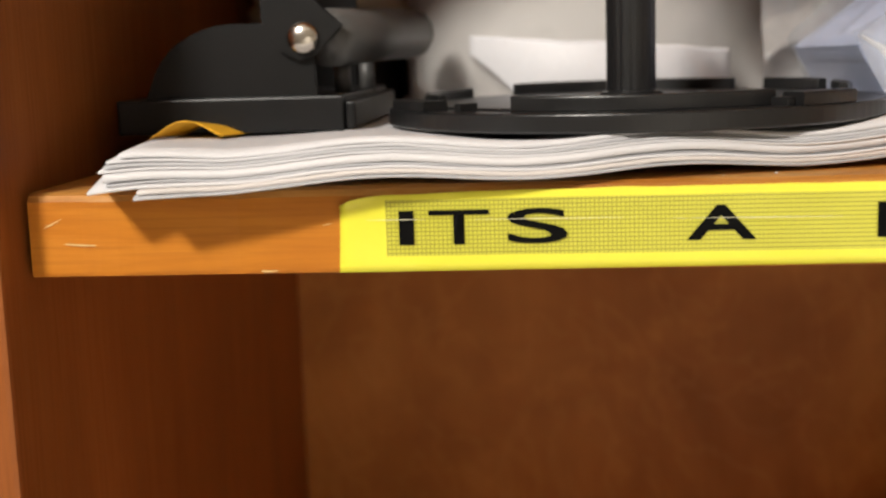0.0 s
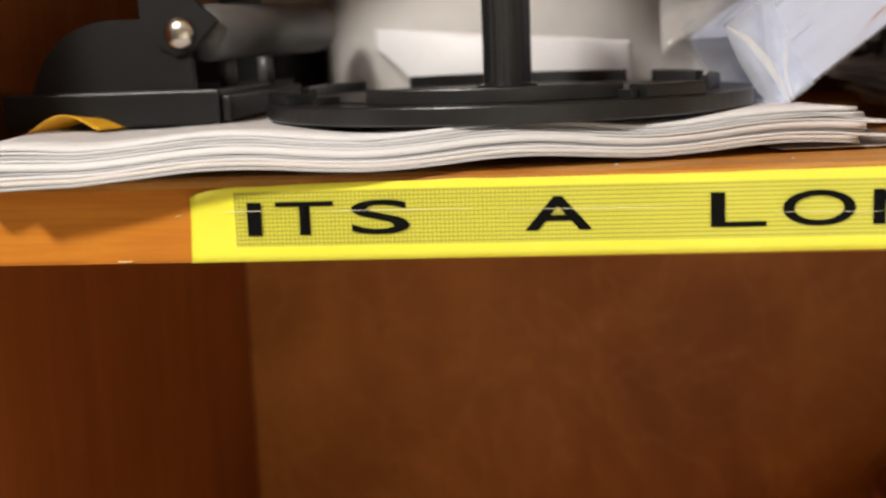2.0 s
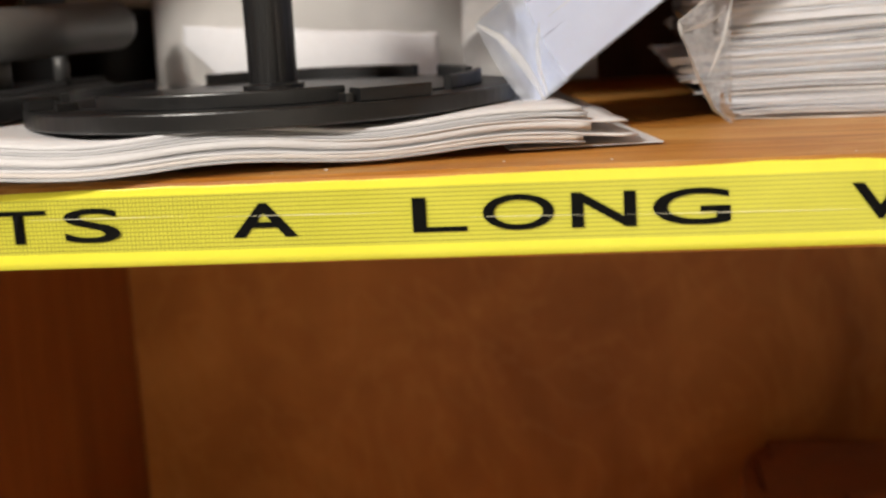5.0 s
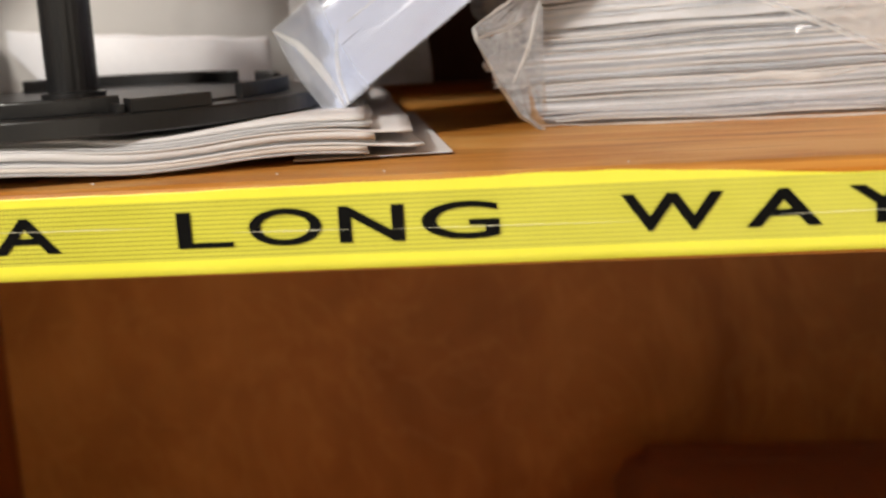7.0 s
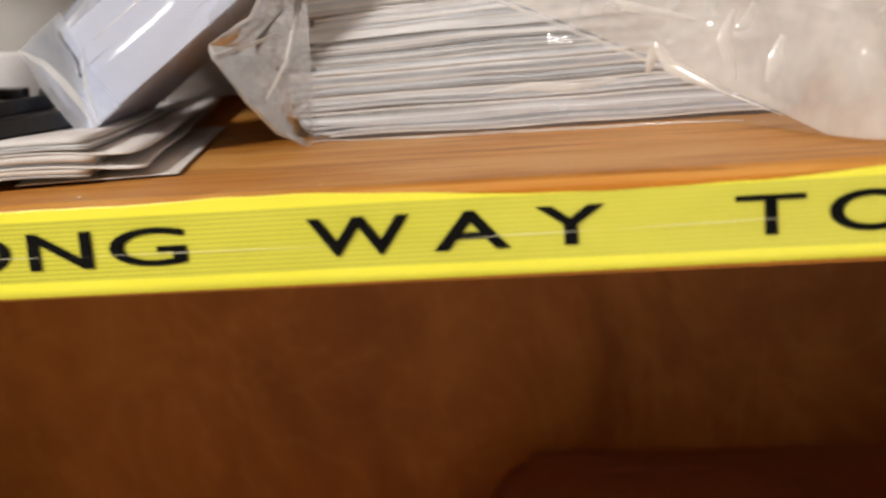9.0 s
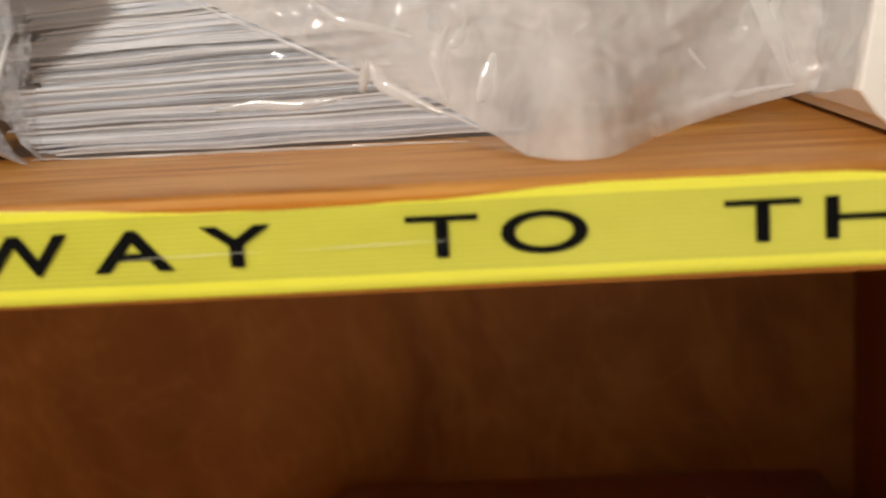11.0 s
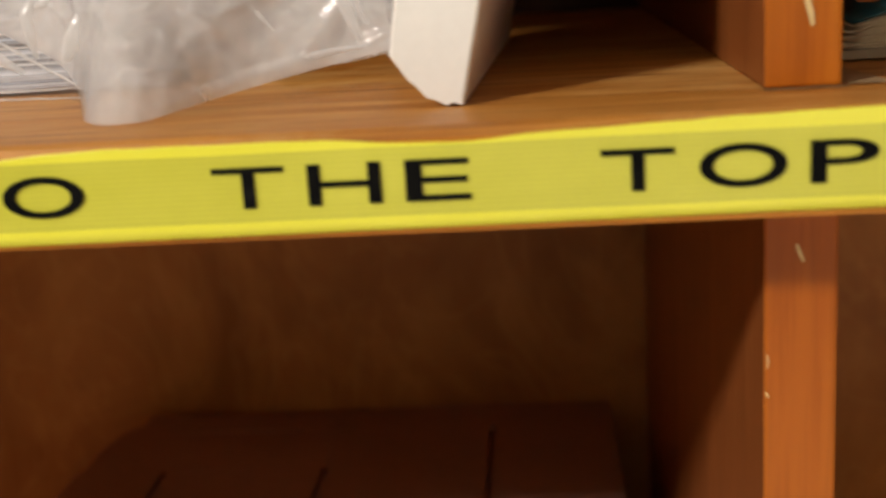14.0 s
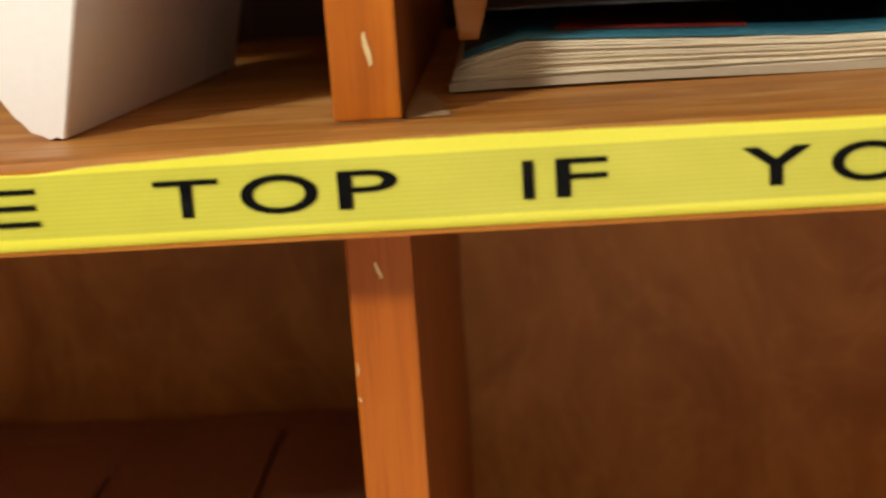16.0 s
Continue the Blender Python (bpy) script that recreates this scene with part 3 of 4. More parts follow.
part("lever_plate", prism([(-0.0310, 1.385), (-0.0300, 1.3450), (-0.0255, 1.3365), (-0.0145, 1.3350), (-0.0062, 1.3432), (-0.0150, 1.3505), (-0.0170, 1.385)], 0.1380, 0.1398, 0.0004), BLACK_METAL, punch)
part("side_plate", prism(dome, 0.1350, 0.1370, 0.0004), BLACK_METAL, punch)


def rivet():
    bm = bmesh.new()
    bmesh.ops.create_uvsphere(bm, u_segments=28, v_segments=14, radius=0.0047)
    for v in bm.verts:
        v.co.y *= 0.5
    bmesh.ops.translate(bm, verts=bm.verts, vec=(-0.0180, 0.0556, 1.3400))
    return bm


part("rivet", rivet(), STEEL, lever, "dull nickel rivet head", True)
part("crossbar", tube((-0.0120, 0.062, 1.3400), (0.0040, 0.137, 1.3415), 0.0085, 0.0085), DARK_METAL, punch, "dark grey cross bar", True)
part("punch_pin", tube((-0.011, 0.080, PB + 0.009), (-0.011, 0.080, 1.334), 0.0026, 0.0026), DARK_METAL, punch, "", True)
part("punch_pin", tube((-0.009, 0.118, PB + 0.009), (-0.009, 0.118, 1.334), 0.0026, 0.0026), DARK_METAL, punch, "", True)

# spool behind the punch
rope = thing("cord_spool", "black spool with pale cream cord behind the hole punch", "spool", place=(-0.036, 0.235, ZT))
part("drum", lathe([(0.0001, ZT + 0.0002), (0.036, ZT + 0.0002), (0.036, ZT + 0.043), (0.030, ZT + 0.045), (0.030, ZT + 0.075), (0.0001, ZT + 0.075)], (-0.036, 0.235), 48), BLACK_METAL, rope)
for k in range(3):
    def ring(u, v, k=k):
        a, b = 2 * math.pi * u, 2 * math.pi * v
        r = 0.0345 + 0.0042 * math.cos(b) + 0.0009 * math.sin(46 * a + 5 * math.sin(b)) - 0.002 * k
        return (-0.036 + r * math.cos(a), 0.235 + r * math.sin(a), ZT + 0.050 + 0.0085 * k + 0.0045 * math.sin(b) + 0.0015 * math.sin(3 * a + k))
    part("cord_turn", sheet(ring, 110, 10), CREAM, rope, "pale cream cord", True)

# loose white wrapping behind the packet
wrap = thing("plastic_wrapping", "loose crumpled whitish plastic wrapping behind the packet", "wrapping", place=(0.17, 0.2, ZT))


def wrap_skin(u, v):
    x = 0.126 + 0.046 * u
    z = STACK_TOP + 0.001 + 0.065 * v
    y = 0.158 + 0.012 * u - 0.010 * math.sin(math.pi * v) - 0.010 * ridge(x, z, 4.4, 30)
    return (x, y, z)


part("wrap_sheet", sheet(wrap_skin, 50, 50), BAG_MILK, wrap, "", True)

def edge_glint_strip(points, width):  # width: half of it
    """A narrow whitish ridge along a run of points, for film edges and glints."""
    pts = [Vector(p) for p in points]
    run = []
    for a, b in zip(pts, pts[1:]):
        run += [a.lerp(b, k / 6) for k in range(6)]
    run.append(pts[-1])
    bm = bmesh.new()
    rows = []
    for k, p in enumerate(run):
        d = (run[min(k + 1, len(run) - 1)] - run[max(k - 1, 0)]).normalized()
        side = d.cross(Vector((0, 1, 0))).normalized() * width * (0.25 + 0.75 * math.sin(math.pi * (k + 0.5) / len(run)))
        p = p + Vector((0, 0, 0.0003 * noise.noise(p * 300)))
        rows.append([bm.verts.new(p - side), bm.verts.new(p + Vector((0, -0.6 * width, 0))), bm.verts.new(p + side)])
    for a, b in zip(rows, rows[1:]):
        bm.faces.new((a[0], a[1], b[1], b[0]))
        bm.faces.new((a[1], a[2], b[2], b[1]))
    return bm


# ---------------------------------------------------------------- leaning packet of sleeves in clear film
packet = thing("sleeve_packet", "packet of pale bluish plastic sleeves in clear film, leaning over", "packet", place=(0.17, 0.12, STACK_TOP))
PU, PV = Vector((0.800, 0.10, 0.592)).normalized(), Vector((-0.50, -0.05, 0.862)).normalized()
PW = PU.cross(PV).normalized() * -1
PO = Vector((0.1555, 0.0680, STACK_TOP + 0.0012))
for k in range(9):
    t0 = 0.0026 * k + 0.0012
    j = rng.uniform(-0.0001, 0.0001)

    def leaf(u, v, t0=t0, j=j):
        p = PO + PU * (-0.0008 + 0.080 * u + j + 0.5 * t0 * max(0.0, 1 - v * 6) * (1 - u)) + PW * (-0.0004 + 0.072 * v + abs(j)) + PV * (t0 - 0.0016 + 0.0004 * noise.noise(Vector((u * 4, v * 4, t0 * 900))))
        return p
    part("sleeve", sheet(leaf, 10, 24, PV * 0.00272), PACKET, packet, "pale plastic sleeve")


def packet_film(u, v):
    """Film drawn round the packet: from its low front edge up over its end and the front."""
    side = [(-0.0012, -0.0010), (-0.0022, 0.012), (-0.0008, 0.0262), (0.040, 0.0272), (0.081, 0.0272)]
    k = u * 4
    i = min(3, int(k))
    a, b = side[i], side[i + 1]
    q = (a[0] + (b[0] - a[0]) * (k - i), a[1] + (b[1] - a[1]) * (k - i))
    wob = 0.0018 * ridge(u * 0.2, v * 0.2, 0.3, 22)
    return PO + PU * q[0] + PV * (q[1] + wob) + PW * (-0.0010 + 0.074 * v)


def packet_front(u, v):
    pinch = (1 - u) ** 3
    bul = 0.0012 * math.sin(math.pi * v) * (1 - 0.6 * u)
    wob = 0.0012 * ridge(u * 0.25, v * 0.3, 1.7, 12)
    return PO + PU * (-0.0012 + 0.082 * u) + PV * (-0.001 + 0.0285 * v) + PW * (-0.0010 - bul - wob + 0.012 * max(0.0, 0.12 - u) * 8 * v)


part("film", sheet(packet_film, 48, 30), SLEEVE_FILM, packet, "clear film wrapping", True)


def packet_end(u, v):
    """A flat hazy flap over the open end, faced frontward to look lit."""
    a = -0.0034 + 0.0139 * u - 0.0012 * math.sin(math.pi * v)
    return PO + PU * (a + 0.002 * u * v) + PV * (-0.0012 + 0.0292 * v) + PW * (-0.0012 - 0.0010 * u + 0.0008 * ridge(u, v, 2.2, 2))


part("film", sheet(packet_end, 16, 24), END_FILM, packet, "flat whitish film flap, turned frontward to brighten the end", True)
part("film", sheet(packet_front, 60, 24), SLEEVE_FILM, packet, "clear film wrapping", True)

def on_packet(a, up, out=0.0022):
    return PO + PU * a + PV * up - PW * out


# Whitish strips paint the bright glints along the packet's edge and folds.
for run, width in (([(-0.0030, 0.0275), (0.0002, 0.021), (0.0018, 0.013), (0.0022, 0.005), (0.0016, -0.0008)], 0.0012), ([(0.0030, -0.0010), (0.0048, 0.006), (0.0080, 0.0120), (0.0120, 0.0170)], 0.0007),
                   ([(0.015, 0.0165), (0.045, 0.0158), (0.078, 0.0168)], 0.0004)):
    part("film_edge_glint", edge_glint_strip([on_packet(a, up) for a, up in run], width), GLINT_FILM, packet, "pale strip for a film edge and its painted glint", True)

# ---------------------------------------------------------------- bag of sleeves
bag = thing("bag_of_sleeves", "crinkled clear plastic bag holding a stack of white disc sleeves", "plastic bag", place=(0.28, 0.15, ZT))
LAYERS = 84
BULGE = [(0.0, 0.2145), (0.06, 0.2100), (0.2, 0.2062), (0.4, 0.2052), (0.52, 0.2085), (0.62, 0.2130), (1.0, 0.2120)]
for i in range(LAYERS):
    f = i / (LAYERS - 1)
    x0 = lerp(BULGE, f) + rng.uniform(-0.0016, 0.0018) + 0.0085 * min(1.0, 5 * f) * (noise.cell(Vector((i * 0.27, 1, 1))) - 0.4) + 0.0030 * noise.noise(Vector((i * 0.55, 2, 8)))
    y0 = 0.0955 + 0.010 * f + rng.uniform(-0.0009, 0.0006)
    tilt = 0.055 * f
    zc = ZT + 0.0018 + 0.00069 * i

    def layer(u, v, x0=x0, y0=y0, zc=zc, tilt=tilt, i=i):
        x = x0 + 0.130 * u
        y = y0 + 0.124 * v + 0.0005 * noise.noise(Vector((u * 7, i * 1.7, 0)))
        droop = -0.0012 * math.exp(-u / 0.05) * noise.noise(Vector((i * 2.3, 5, v * 2)))
        if u == 0:
            x += 0.0022 * noise.noise(Vector((i * 3.7, v * 9, 1)))
        return (x, y, zc + tilt * (x - 0.2085) + droop + 0.0016 * f * math.sin(2.6 * u + 0.4) + 0.0007 * noise.noise(Vector((u * 4, v * 3, i * 0.12))))
    # Lower sleeves draw on greyer tones, the darkest with shade in its colour.
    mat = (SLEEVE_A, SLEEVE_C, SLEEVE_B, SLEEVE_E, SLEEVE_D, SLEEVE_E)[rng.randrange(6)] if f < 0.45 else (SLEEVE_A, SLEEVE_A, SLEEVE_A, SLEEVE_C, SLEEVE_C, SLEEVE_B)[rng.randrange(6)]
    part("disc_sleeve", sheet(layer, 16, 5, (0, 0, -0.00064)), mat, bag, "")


FOOT = [(0.196, 0.100), (0.210, 0.0900), (0.24, 0.0865), (0.325, 0.0830), (0.340, 0.048), (0.350, 0.022), (0.356, 0.012), (0.372, 0.044), (0.390, 0.055), (0.409, 0.058)]
WAIST = [(0.196, 0.060), (0.212, 0.080), (0.25, 0.089), (0.32, 0.078), (0.36, 0.058), (0.39, 0.056), (0.409, 0.060)]


def bag_place(x, k):
    bend = max(0.0, 1 - k) ** 1.5
    near = (-0.009, -0.0045, 0.0, 0.0045, 0.009)
    return sum(lerp(FOOT, x + d) * bend + lerp(WAIST, x + d) * (1 - bend) for d in near) / 5


def foot_lift(x):
    return 0.0006 + max(0.0, x - 0.362) / 0.047 * 0.009


def bag_front(u, v):
    x = 0.197 + 0.2118 * u
    k = min(1.0, v / 0.75)
    y = bag_place(x, k)
    z = ZT + foot_lift(x) + 0.062 * k
    if x < 0.211:
        z = max(z, ZT + 0.0006 + (0.211 - x) / 0.014 * 0.026)
    if v > 0.75:
        y += (v - 0.75) * 0.5
        z += 0.006 * math.sin((v - 0.75) * 6)
    wild = 0.25 + 0.75 * min(1.0, max(0.0, (x - 0.26) / 0.08))
    amp = 0.0075 * wild * min(1.0, 0.12 + k * 1.3)
    d = amp * (ridge(x, z, 0.1, 34) - 0.6) + 0.4 * amp * (ridge(x, z, 2.1, 80) - 0.6)
    z += 0.3 * amp * (ridge(x, z, 5.3, 40) - 0.6) * (0 if v == 0 else 1)
    return (x, y - d, max(z, ZT + 0.0005))


def bag_over(seed, back, amp):
    """The overlapping flap of film, its edge running slantwise down the front, crumpled into creases."""
    def skin(u, v):
        z = 0.060 * v
        left = 0.340 - 0.098 * (z - 0.002) / 0.047
        x = left + (0.4150 - left) * u
        k = z / 0.062
        a = amp * min(1.0, 0.25 + 1.5 * u) * min(1.0, 0.25 + k)
        bend = 0.012 * noise.noise(Vector((x * 40, z * 40, seed)))
        crease = (ridge(x + bend, z, seed, 24) - 0.6) + 0.7 * (ridge(x, z + bend, seed + 2.3, 52) - 0.6) + 0.35 * (ridge(x + bend, z - bend, seed + 5.1, 110) - 0.6)
        return (x, bag_place(x, k) - back - a * crease, ZT + 0.0004 + foot_lift(x) + z)
    return sheet(skin, 130, 80)


def crumple_hash(i, j, k):
    return noise.cell(Vector((i * 1.37 + 0.2, j * 2.11 + 0.4, k * 3.3 + 0.1)))


def bag_end(u, v):
    """The left end, gathered to a loose corner."""
    k = v
    z = ZT + 0.031 + 0.031 * k
    x = 0.1965 - 0.002 * u + 0.018 * u * u
    return (x + 0.004 * (ridge(u, v, 3.3, 3) - 0.6), 0.060 + 0.16 * u, z - 0.020 * u * (1 - v))


part("bag_film", sheet(bag_front, 190, 70), BAG, bag, "crinkled clear film", True)
part("bag_film", bag_over(3.0, 0.004, 0.0064), BAG_HAZY, bag, "overlapping creased film", True)
part("bag_film", bag_over(21.0, 0.0005, 0.0040), BAG_HAZY, bag, "overlapping creased film", True)


def bag_back(u, v):
    """The far wall of the empty, crumpled end of the bag."""
    x, z = 0.325 + 0.083 * u, ZT + 0.0008 + 0.062 * v
    z += 0.010 * max(0.0, u - 0.45) * (1 - v)
    return (x, 0.118 - 0.028 * u + 0.018 * (ridge(x, z, 9.1, 26) - 0.5) + 0.006 * (ridge(x, z, 4.1, 70) - 0.5), z)


part("bag_film", sheet(bag_back, 40, 30), BAG_MILK, bag, "far wall of the crumpled bag", True)
part("bag_film", sheet(bag_end, 30, 20), BAG, bag, "gathered end of the bag", True)



EDGE = [(0.2101, 0.0830, 1.3038), (0.2054, 0.0745, 1.3085), (0.2006, 0.0650, 1.3180), (0.1958, 0.0552, 1.3299), (0.1949, 0.0556, 1.3339), (0.2040, 0.0640, 1.3400), (0.2140, 0.0760, 1.3600)]


def bag_corner():
    """The loose front corner of the bag, creased into facets."""
    bm = bmesh.new()
    rows = []
    for i, (x, y, z) in enumerate(EDGE):
        row = []
        for j in range(6):
            f = j / 5
            h = 0.6 * (crumple_hash(i, j, 41) - 0.5) * (0 < j < 5)
            row.append(bm.verts.new((x + (0.2135 + 0.002 * crumple_hash(i, 3, 5) - x) * f, y + (0.0935 - y) * f - 0.003 * h, z + 0.003 * h + 0.004 * f * (i > 1))))
        rows.append(row)
    for i in range(len(rows) - 1):
        for j in range(5):
            a, b, c, d = rows[i][j], rows[i + 1][j], rows[i + 1][j + 1], rows[i][j + 1]
            bm.faces.new((a, b, c)), bm.faces.new((a, c, d))
    return bm


part("bag_film", bag_corner(), BAG, bag, "loose front corner of the bag")
# Film edges, and highlights on the bag put in as whitish strips.
EDGE_GLINTS = [(EDGE[:4], 0.0004), (EDGE[4:], 0.0003), (EDGE[3:5], 0.0004), ([(0.1956, 0.0550, 1.3310), (0.2020, 0.064, 1.3325), (0.2085, 0.074, 1.3350)], 0.0004), ([(0.2040, 0.0720, 1.3180), (0.2085, 0.0790, 1.3270), (0.2120, 0.0830, 1.3400)], 0.0004),
         ([(0.2110, 0.0885, 1.3040), (0.2500, 0.0850, 1.3037), (0.3000, 0.0825, 1.3037), (0.3300, 0.074, 1.3042)], 0.0003),
         ([(0.2450, 0.088, 1.3500), (0.2800, 0.083, 1.3333), (0.3100, 0.074, 1.3190), (0.3380, 0.060, 1.3062)], 0.0004),
         ([(0.2640, 0.083, 1.3150), (0.2740, 0.082, 1.3160), (0.2850, 0.080, 1.3150), (0.2980, 0.078, 1.3165)], 0.0006),
         ([(0.3075, 0.060, 1.3265), (0.3110, 0.058, 1.3200), (0.3250, 0.051, 1.3130)], 0.0008),
         ([(0.3055, 0.061, 1.3185), (0.3075, 0.059, 1.3265)], 0.0006),
         ([(0.3270, 0.060, 1.3330), (0.3240, 0.058, 1.3260), (0.3262, 0.056, 1.3160)], 0.0008),
         ([(0.3320, 0.060, 1.3345), (0.3290, 0.058, 1.3290), (0.3268, 0.058, 1.3280)], 0.0006),
         ([(0.3385, 0.056, 1.3262), (0.3340, 0.054, 1.3152)], 0.0010),
         ([(0.2920, 0.072, 1.3420), (0.3000, 0.068, 1.3360), (0.3180, 0.064, 1.3310)], 0.0006),
         ([(0.3560, 0.034, 1.3045), (0.3700, 0.046, 1.3080), (0.3900, 0.052, 1.3130), (0.4070, 0.054, 1.3150)], 0.0006),
         ([(0.3620, 0.052, 1.3270), (0.3700, 0.050, 1.3215), (0.3720, 0.049, 1.3150)], 0.0006),
         ([(0.3800, 0.051, 1.3400), (0.3780, 0.050, 1.3300), (0.3860, 0.050, 1.3200)], 0.0005),
         ([(0.3950, 0.052, 1.3420), (0.4000, 0.052, 1.3320), (0.4060, 0.053, 1.3160)], 0.0009),
         ([(0.4060, 0.053, 1.3440), (0.4020, 0.052, 1.3320), (0.4075, 0.054, 1.3200)], 0.0006)]
for points, width in EDGE_GLINTS:
    part("film_edge_glint", edge_glint_strip(points, (2.1 if width > 0.0005 else 1.4) * width), GLINT_FILM, bag, "pale strip for a film edge and its painted glint", True)


def bag_lip(u, v):
    """Gathered right-hand end of the bag, drawn forward along the book."""
    z = 0.009 + 0.003 * u + 0.055 * v
    fold = 0.0022 * (ridge(u * 0.4, v, 7.7, 4) - 0.6)
    return (0.4095 + 0.0045 * u + 0.15 * z + fold * (1 - u), 0.060 - 0.0285 * u + fold, ZT + z)


part("bag_film", sheet(bag_lip, 24, 40), BAG_MILK, bag, "gathered end of the bag against the book", True)

# ---------------------------------------------------------------- white book leaning
white = thing("white_book", "thick white card-covered book leaning beside the plastic bag", "book", place=(0.425, 0.08, ZT))


def slab(outline, d0, d1, soft):
    """A leaning slab: outline across and up, from depth d0 to d1, with softened front and back rims."""
    ang = radians(-2.5)
    bm = bmesh.new()
    mx, mz = sum(p[0] for p in outline) / len(outline), sum(p[1] for p in outline) / len(outline)
    rings = []
    for d, s in ((d0, 0.9), (d0 + soft * 0.12, 0.6), (d0 + soft * 0.4, 0.3), (d0 + soft * 0.7, 0.1), (d0 + soft, 0.0), (d1 - soft, 0.0), (d1, 0.0)):
        ring = []
        for x, z in outline:
            a, h = Vector((x - mx, z - mz)), soft * s
            x2 = x - math.copysign(min(h, abs(a.x)), a.x)
            z2 = z - (math.copysign(min(h, abs(a.y)), a.y) if z > 0.02 else 0.0)
            ring.append(bm.verts.new((0.4308 + x2 * math.cos(ang) - d * math.sin(ang), 0.0276 + d * math.cos(ang) + x2 * math.sin(ang), ZT + 0.0004 + z2)))
        rings.append(ring)
    n = len(outline)
    for a, b in zip(rings, rings[1:]):
        for k in range(n):
            bm.faces.new((a[k], a[(k + 1) % n], b[(k + 1) % n], b[k]))
    bm.faces.new(rings[0][::-1])
    bm.faces.new(rings[-1])
    return bm


def board(w0, w1, top=0.132):
    """Part of the book's width, from w0 to w1 of it, with the worn round lower corner."""
    def edge(w, z):
        left, right = -0.0178 + z * 0.17, z * 0.215
        return left + (right - left) * w
    low = [(w, 0.0108 * max(0.0, (0.72 - w) / 0.72) ** 1.55 + 0.0003 * (1 + math.sin(w * 23))) for w in [w0 + (w1 - w0) * k / 8 for k in range(9)]]
    ring = [(edge(w, z), z) for w, z in low]
    ring += [(edge(w1, z), z) for z in (0.03, 0.08, top)]
    ring += [(edge(w0, z), z) for z in (top, 0.08, 0.03)]
    return ring


part("spine", slab(board(0.0, 1.0), 0.0, 0.120, 0.0009), WHITE_CARD, white, "white spine with a worn lower corner")
# Unseen rear part, carried this deep to keep the bay behind in shade.
part("cover_board", slab(board(0.0, 0.13), 0.1201, 0.165, 0.0003), WHITE_CARD, white)
part("cover_board", slab(board(0.87, 1.0), 0.1201, 0.165, 0.0003), WHITE_CARD, white)
part("page_block", slab(board(0.14, 0.86, 0.129), 0.1201, 0.162, 0.0003), PAGES, white)

# ---------------------------------------------------------------- paperback lying in the next bay
pb = thing("paperback", "thick paperback with cream wavy pages lying flat, teal and red cover", "book", place=(0.6, 0.13, ZT))
BX0, BX1, BY0, BY1 = 0.5215, 0.735, 0.0735, 0.215
part("back_cover", sheet(lambda u, v: (BX0 - 0.001 + (BX1 - BX0 + 0.002) * u, BY0 - 0.001 + (BY1 - BY0) * v, ZT + 0.0028 + 0.0004 * math.sin(u * 9)), 40, 6, (0, 0, -0.0022)), plain("grey_card", (0.46, 0.39, 0.27), 0.6), pb, "grey-brown back cover")


def page(k):
    f = k / 12

    def leaf(u, v):
        swell = 0.0072 * f * (1 - 0.55 * min(1, u * 2.2)) * min(1.0, 0.35 + u * 9)
        x = BX0 + 0.0015 * math.sin(k * 1.9) * (u < 0.01) + (BX1 - BX0) * u + 0.004 * f * (1 - u)
        z = ZT + 0.0030 + swell + 0.0032 * f + 0.0003 * noise.noise(Vector((u * 14, k * 0.5, v)))
        return (x, BY0 + 0.0008 * math.sin(k * 2.3) + (BY1 - BY0) * v, z)
    return sheet(leaf, 40, 4, (0, 0, -0.00055))


for k in range(13):
    part("page_block", page(k), PAGES, pb, "", True)


def top_cover(u, v):
    z = ZT + 0.0068 + 0.0078 * (1 - 0.55 * min(1, u * 2.2)) * min(1.0, 0.35 + u * 9)
    return (BX0 + 0.003 + (BX1 - BX0) * u, BY0 + 0.001 + (BY1 - BY0) * v, z + 0.0040 * v)


front = part("front_cover", sheet(top_cover, 40, 8, (0, 0, -0.0006)), COVER_TEAL, pb, "teal printed front cover", True)
part("cover_print", sheet(lambda u, v: Vector(top_cover(0.12 + 0.25 * u + 0.05 * v, 0.12 + 0.7 * v)) + Vector((0, 0, 0.0003)), 14, 8), COVER_RED, front, "red printed patch", True)
mag = thing("magazine", "thin dark magazine lying on the paperback", "magazine", place=(0.62, 0.15, ZT + 0.016))
part("magazine_cover", sheet(lambda u, v: (0.5290 + 0.22 * u, 0.0920 + 0.15 * v - 0.006 * u, ZT + 0.0212 - 0.0045 * u + 0.0012 * v + 0.0006 * math.sin(7 * u)), 30, 6, (0, 0, -0.0009)), COVER_DARK, mag, "", True)
flap = thing("brown_paper", "curling orange-brown paper corner above the books", "paper", place=(0.53, 0.08, ZT + 0.02))
part("paper_sheet", sheet(lambda u, v: (0.5205 + 0.020 * u * (0.25 + 0.75 * v) + 0.0035 * (1 - v), 0.0700 + 0.010 * u * v + 0.06 * (u * v) ** 2, ZT + 0.0145 + 0.036 * v + 0.004 * math.sin(2.6 * u) * v), 14, 14, (0, 0.0004, 0)), KRAFT, flap, "", True)

# ---------------------------------------------------------------- carton in the lower bay
carton = thing("cardboard_box", "closed brown cardboard box with slotted flaps on the lower shelf", "box", place=(0.37, 0.22, 1.0))
BT = 1.1155


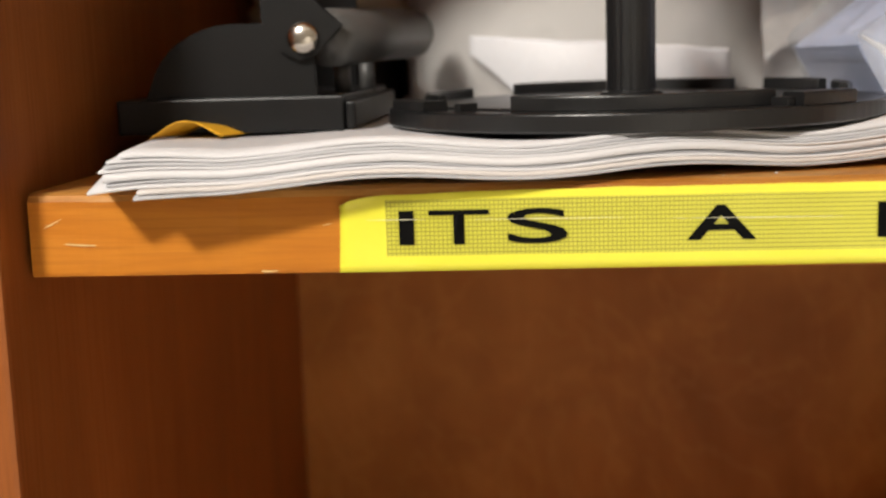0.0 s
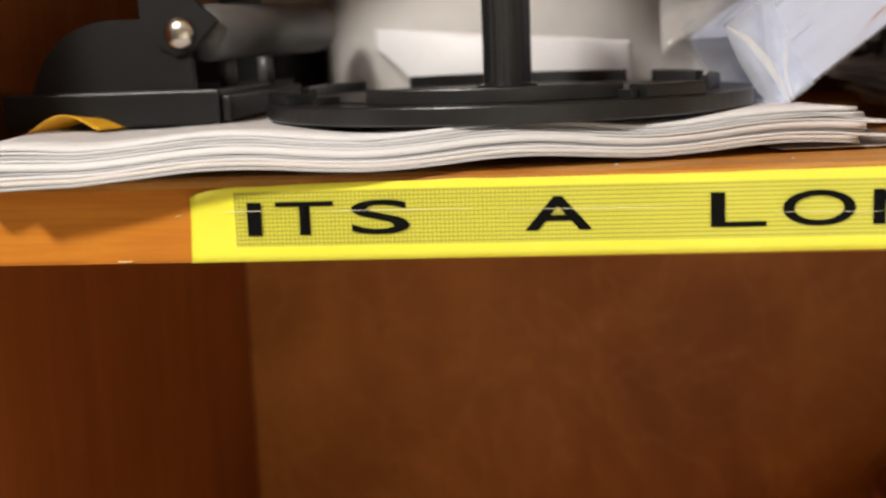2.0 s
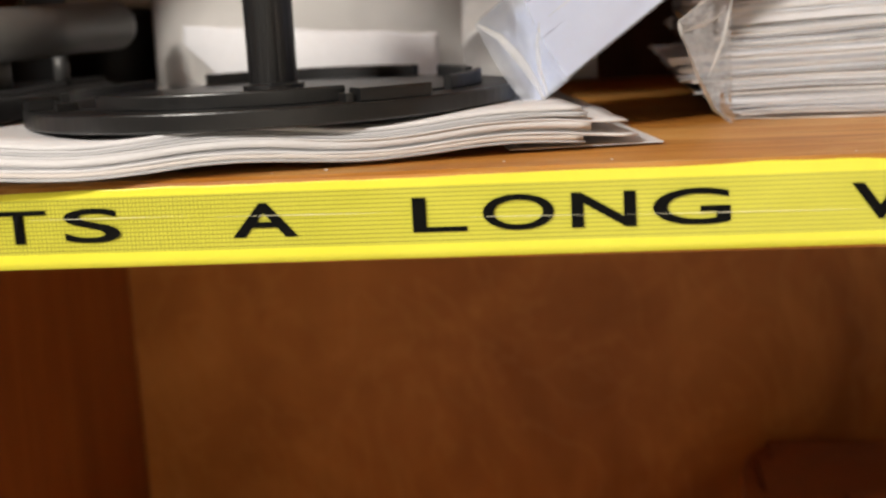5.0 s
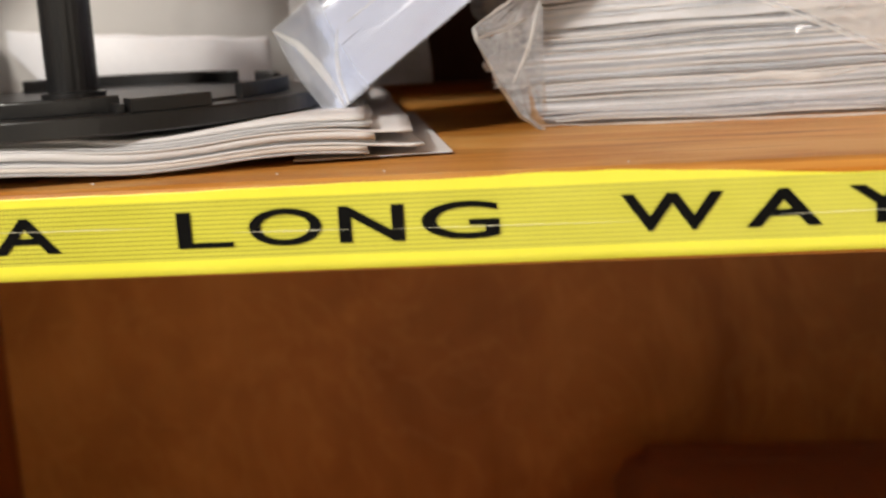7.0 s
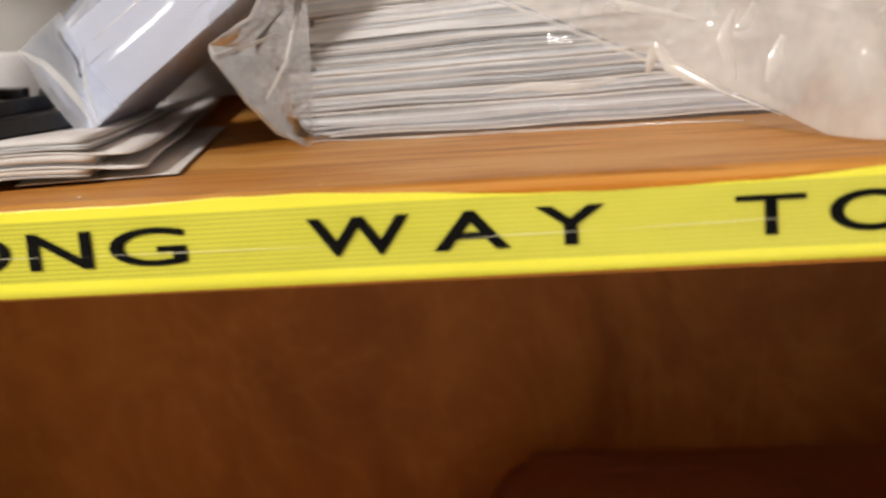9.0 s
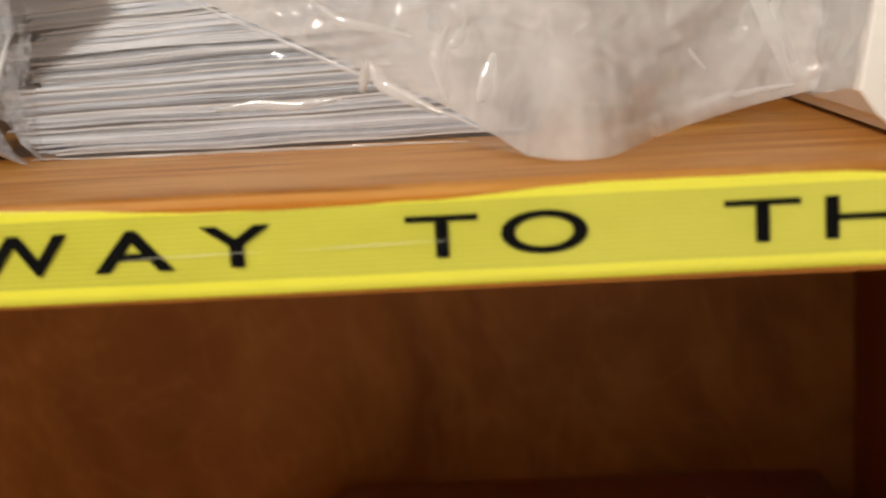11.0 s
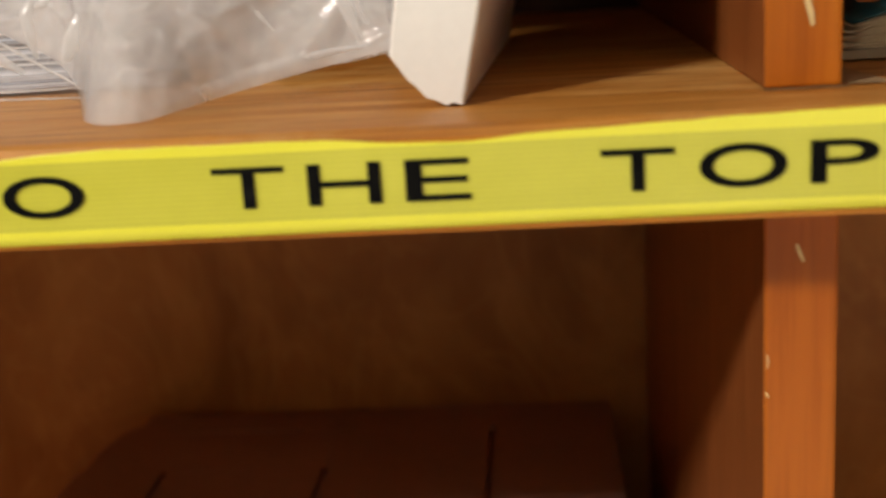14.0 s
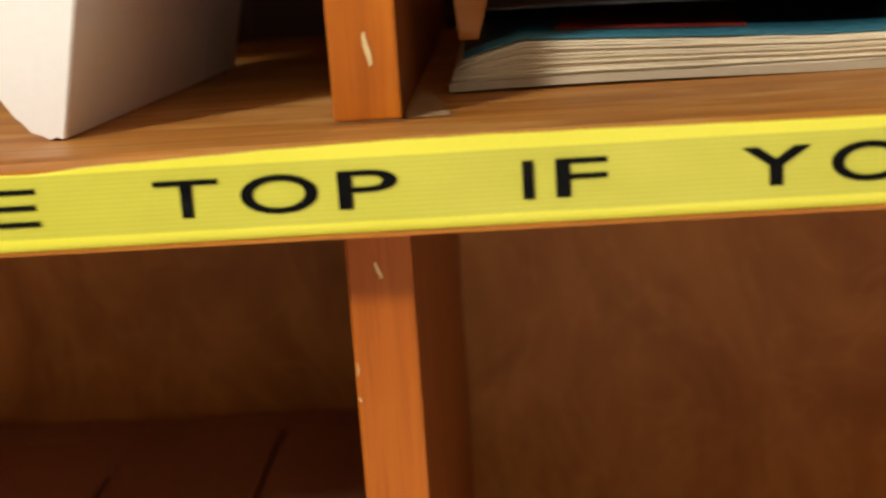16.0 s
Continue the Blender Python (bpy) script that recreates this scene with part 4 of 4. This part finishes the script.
def carton_plan(z0, z1, grow=0.0):
    """The box's plan with its crushed rear corner."""
    plan = [(0.2330 - grow, 0.1165 - grow), (0.4765 + grow, 0.1165 - grow), (0.4765 + grow, 0.3270), (0.2480, 0.3270), (0.2400 - grow, 0.3180), (0.2345 - grow, 0.2950)]
    bm = bmesh.new()
    low, high = [bm.verts.new((x, y, z0)) for x, y in plan], [bm.verts.new((x, y, z1)) for x, y in plan]
    bm.faces.new(low[::-1]), bm.faces.new(high)
    for k in range(6):
        bm.faces.new((low[k], low[(k + 1) % 6], high[(k + 1) % 6], high[k]))
    return bm


def flap(x0, x1, y0, y1, tilt, seed):
    """One top flap of corrugated card, a little warped."""
    def skin(u, v):
        return (x0 + (x1 - x0) * u, y0 + (y1 - y0) * v, BT + 0.0012 + tilt * (u - 0.5) + 0.0010 * noise.noise(Vector((u * 2, v * 2, seed))))
    return sheet(skin, 12, 10, (0, 0, -0.0026))


part("body", carton_plan(1.0003, BT - 0.0032), CARTON, carton)
for k, row in enumerate(((0.2505, 0.4755, 0.3024, 0.3260, 0.0), (0.4216, 0.4755, 0.1180, 0.3022, 0.0010), (0.3490, 0.4190, 0.1180, 0.3022, -0.0006), (0.2770, 0.3464, 0.1180, 0.2590, 0.0006), (0.2420, 0.3487, 0.2594, 0.3022, 0.0), (0.2355, 0.2752, 0.1180, 0.2590, 0.0014))):
    part("flap", flap(*row, k * 3.7), CARTON, carton)


# ---------------------------------------------------------------- marks on the wood
def nick(points, width, y, parent):
    bm = bmesh.new()
    vs = []
    n = len(points)
    for k, (x, z) in enumerate(points):
        w = width * (0.35 + 0.65 * math.sin(math.pi * (k + 0.5) / n))
        vs.append((bm.verts.new((x - w / 2, y, z - w / 3)), bm.verts.new((x + w / 2, y, z + w / 3))))
    for a, b in zip(vs, vs[1:]):
        bm.faces.new((a[0], a[1], b[1], b[0]))
    part("scratch", bm, SCUFF, parent, "pale scratch in the varnish")


nick([(0.5030, 1.3238), (0.5033, 1.3212), (0.5040, 1.3187), (0.5044, 1.3162)], 0.0012, 0.0276, dividers[1])
nick([(0.5015, 1.2692), (0.5022, 1.2672), (0.5030, 1.2652)], 0.0007, 0.0276, dividers[2])
nick([(0.4952, 1.2440), (0.4954, 1.2420), (0.4951, 1.2405)], 0.0003, 0.0276, dividers[2])
nick([(0.4951, 1.2350), (0.4955, 1.2338)], 0.0004, 0.0276, dividers[2])
nick([(-0.0748, 1.2945), (-0.0728, 1.2953), (-0.0706, 1.2964)], 0.0014, -0.0004, shelf)
nick([(-0.070, 1.2902), (-0.066, 1.2899), (-0.062, 1.2897)], 0.0005, -0.0004, shelf)
nick([(-0.0040, 1.2938), (-0.0020, 1.2942)], 0.0005, -0.0004, shelf)
nick([(-0.0200, 1.2826), (-0.0180, 1.2824), (-0.0160, 1.2826)], 0.0006, -0.0004, shelf)
DUSTY = plain("greyish_dust_on_wood", (0.44, 0.27, 0.13), 0.9, 0, 0.2, 500, 0.3)
part("dust_line", sheet(lambda u, v: (XR - 0.0006 + 0.0176 * u, 0.0262 + 0.0016 * v + 0.0004 * math.sin(11 * u), ZT + 0.0003), 14, 1), DUSTY, shelf)
part("dust_line", sheet(lambda u, v: (XR + 0.0166 + 0.011 * v * (1 - u) ** 0.5, 0.030 + 0.055 * u, ZT + 0.0003), 10, 3), DUSTY, shelf)


def crumb(place, size, seed):
    bm = bmesh.new()
    bmesh.ops.create_icosphere(bm, subdivisions=1, radius=size)
    for v in bm.verts:
        v.co *= 0.7 + 0.6 * noise.cell(Vector((v.co.x * 9000 + seed, v.co.y * 9000, v.co.z * 9000)))
        v.co.z *= 0.5
        v.co += Vector(place)
    return bm


crumbs = thing("paper_crumbs", "tiny pale paper crumbs lying on the shelf edge", "crumbs", place=(0.1, 0.01, ZT))
for k, (x, y, s) in enumerate(((0.1065, 0.0075, 0.0007), (0.0935, 0.0045, 0.0004), (0.150, 0.012, 0.0004), (0.176, 0.008, 0.0005), (0.232, 0.006, 0.0004))):
    part("crumb", crumb((x, y, ZT + 0.0003), s, k), PAPER, crumbs)
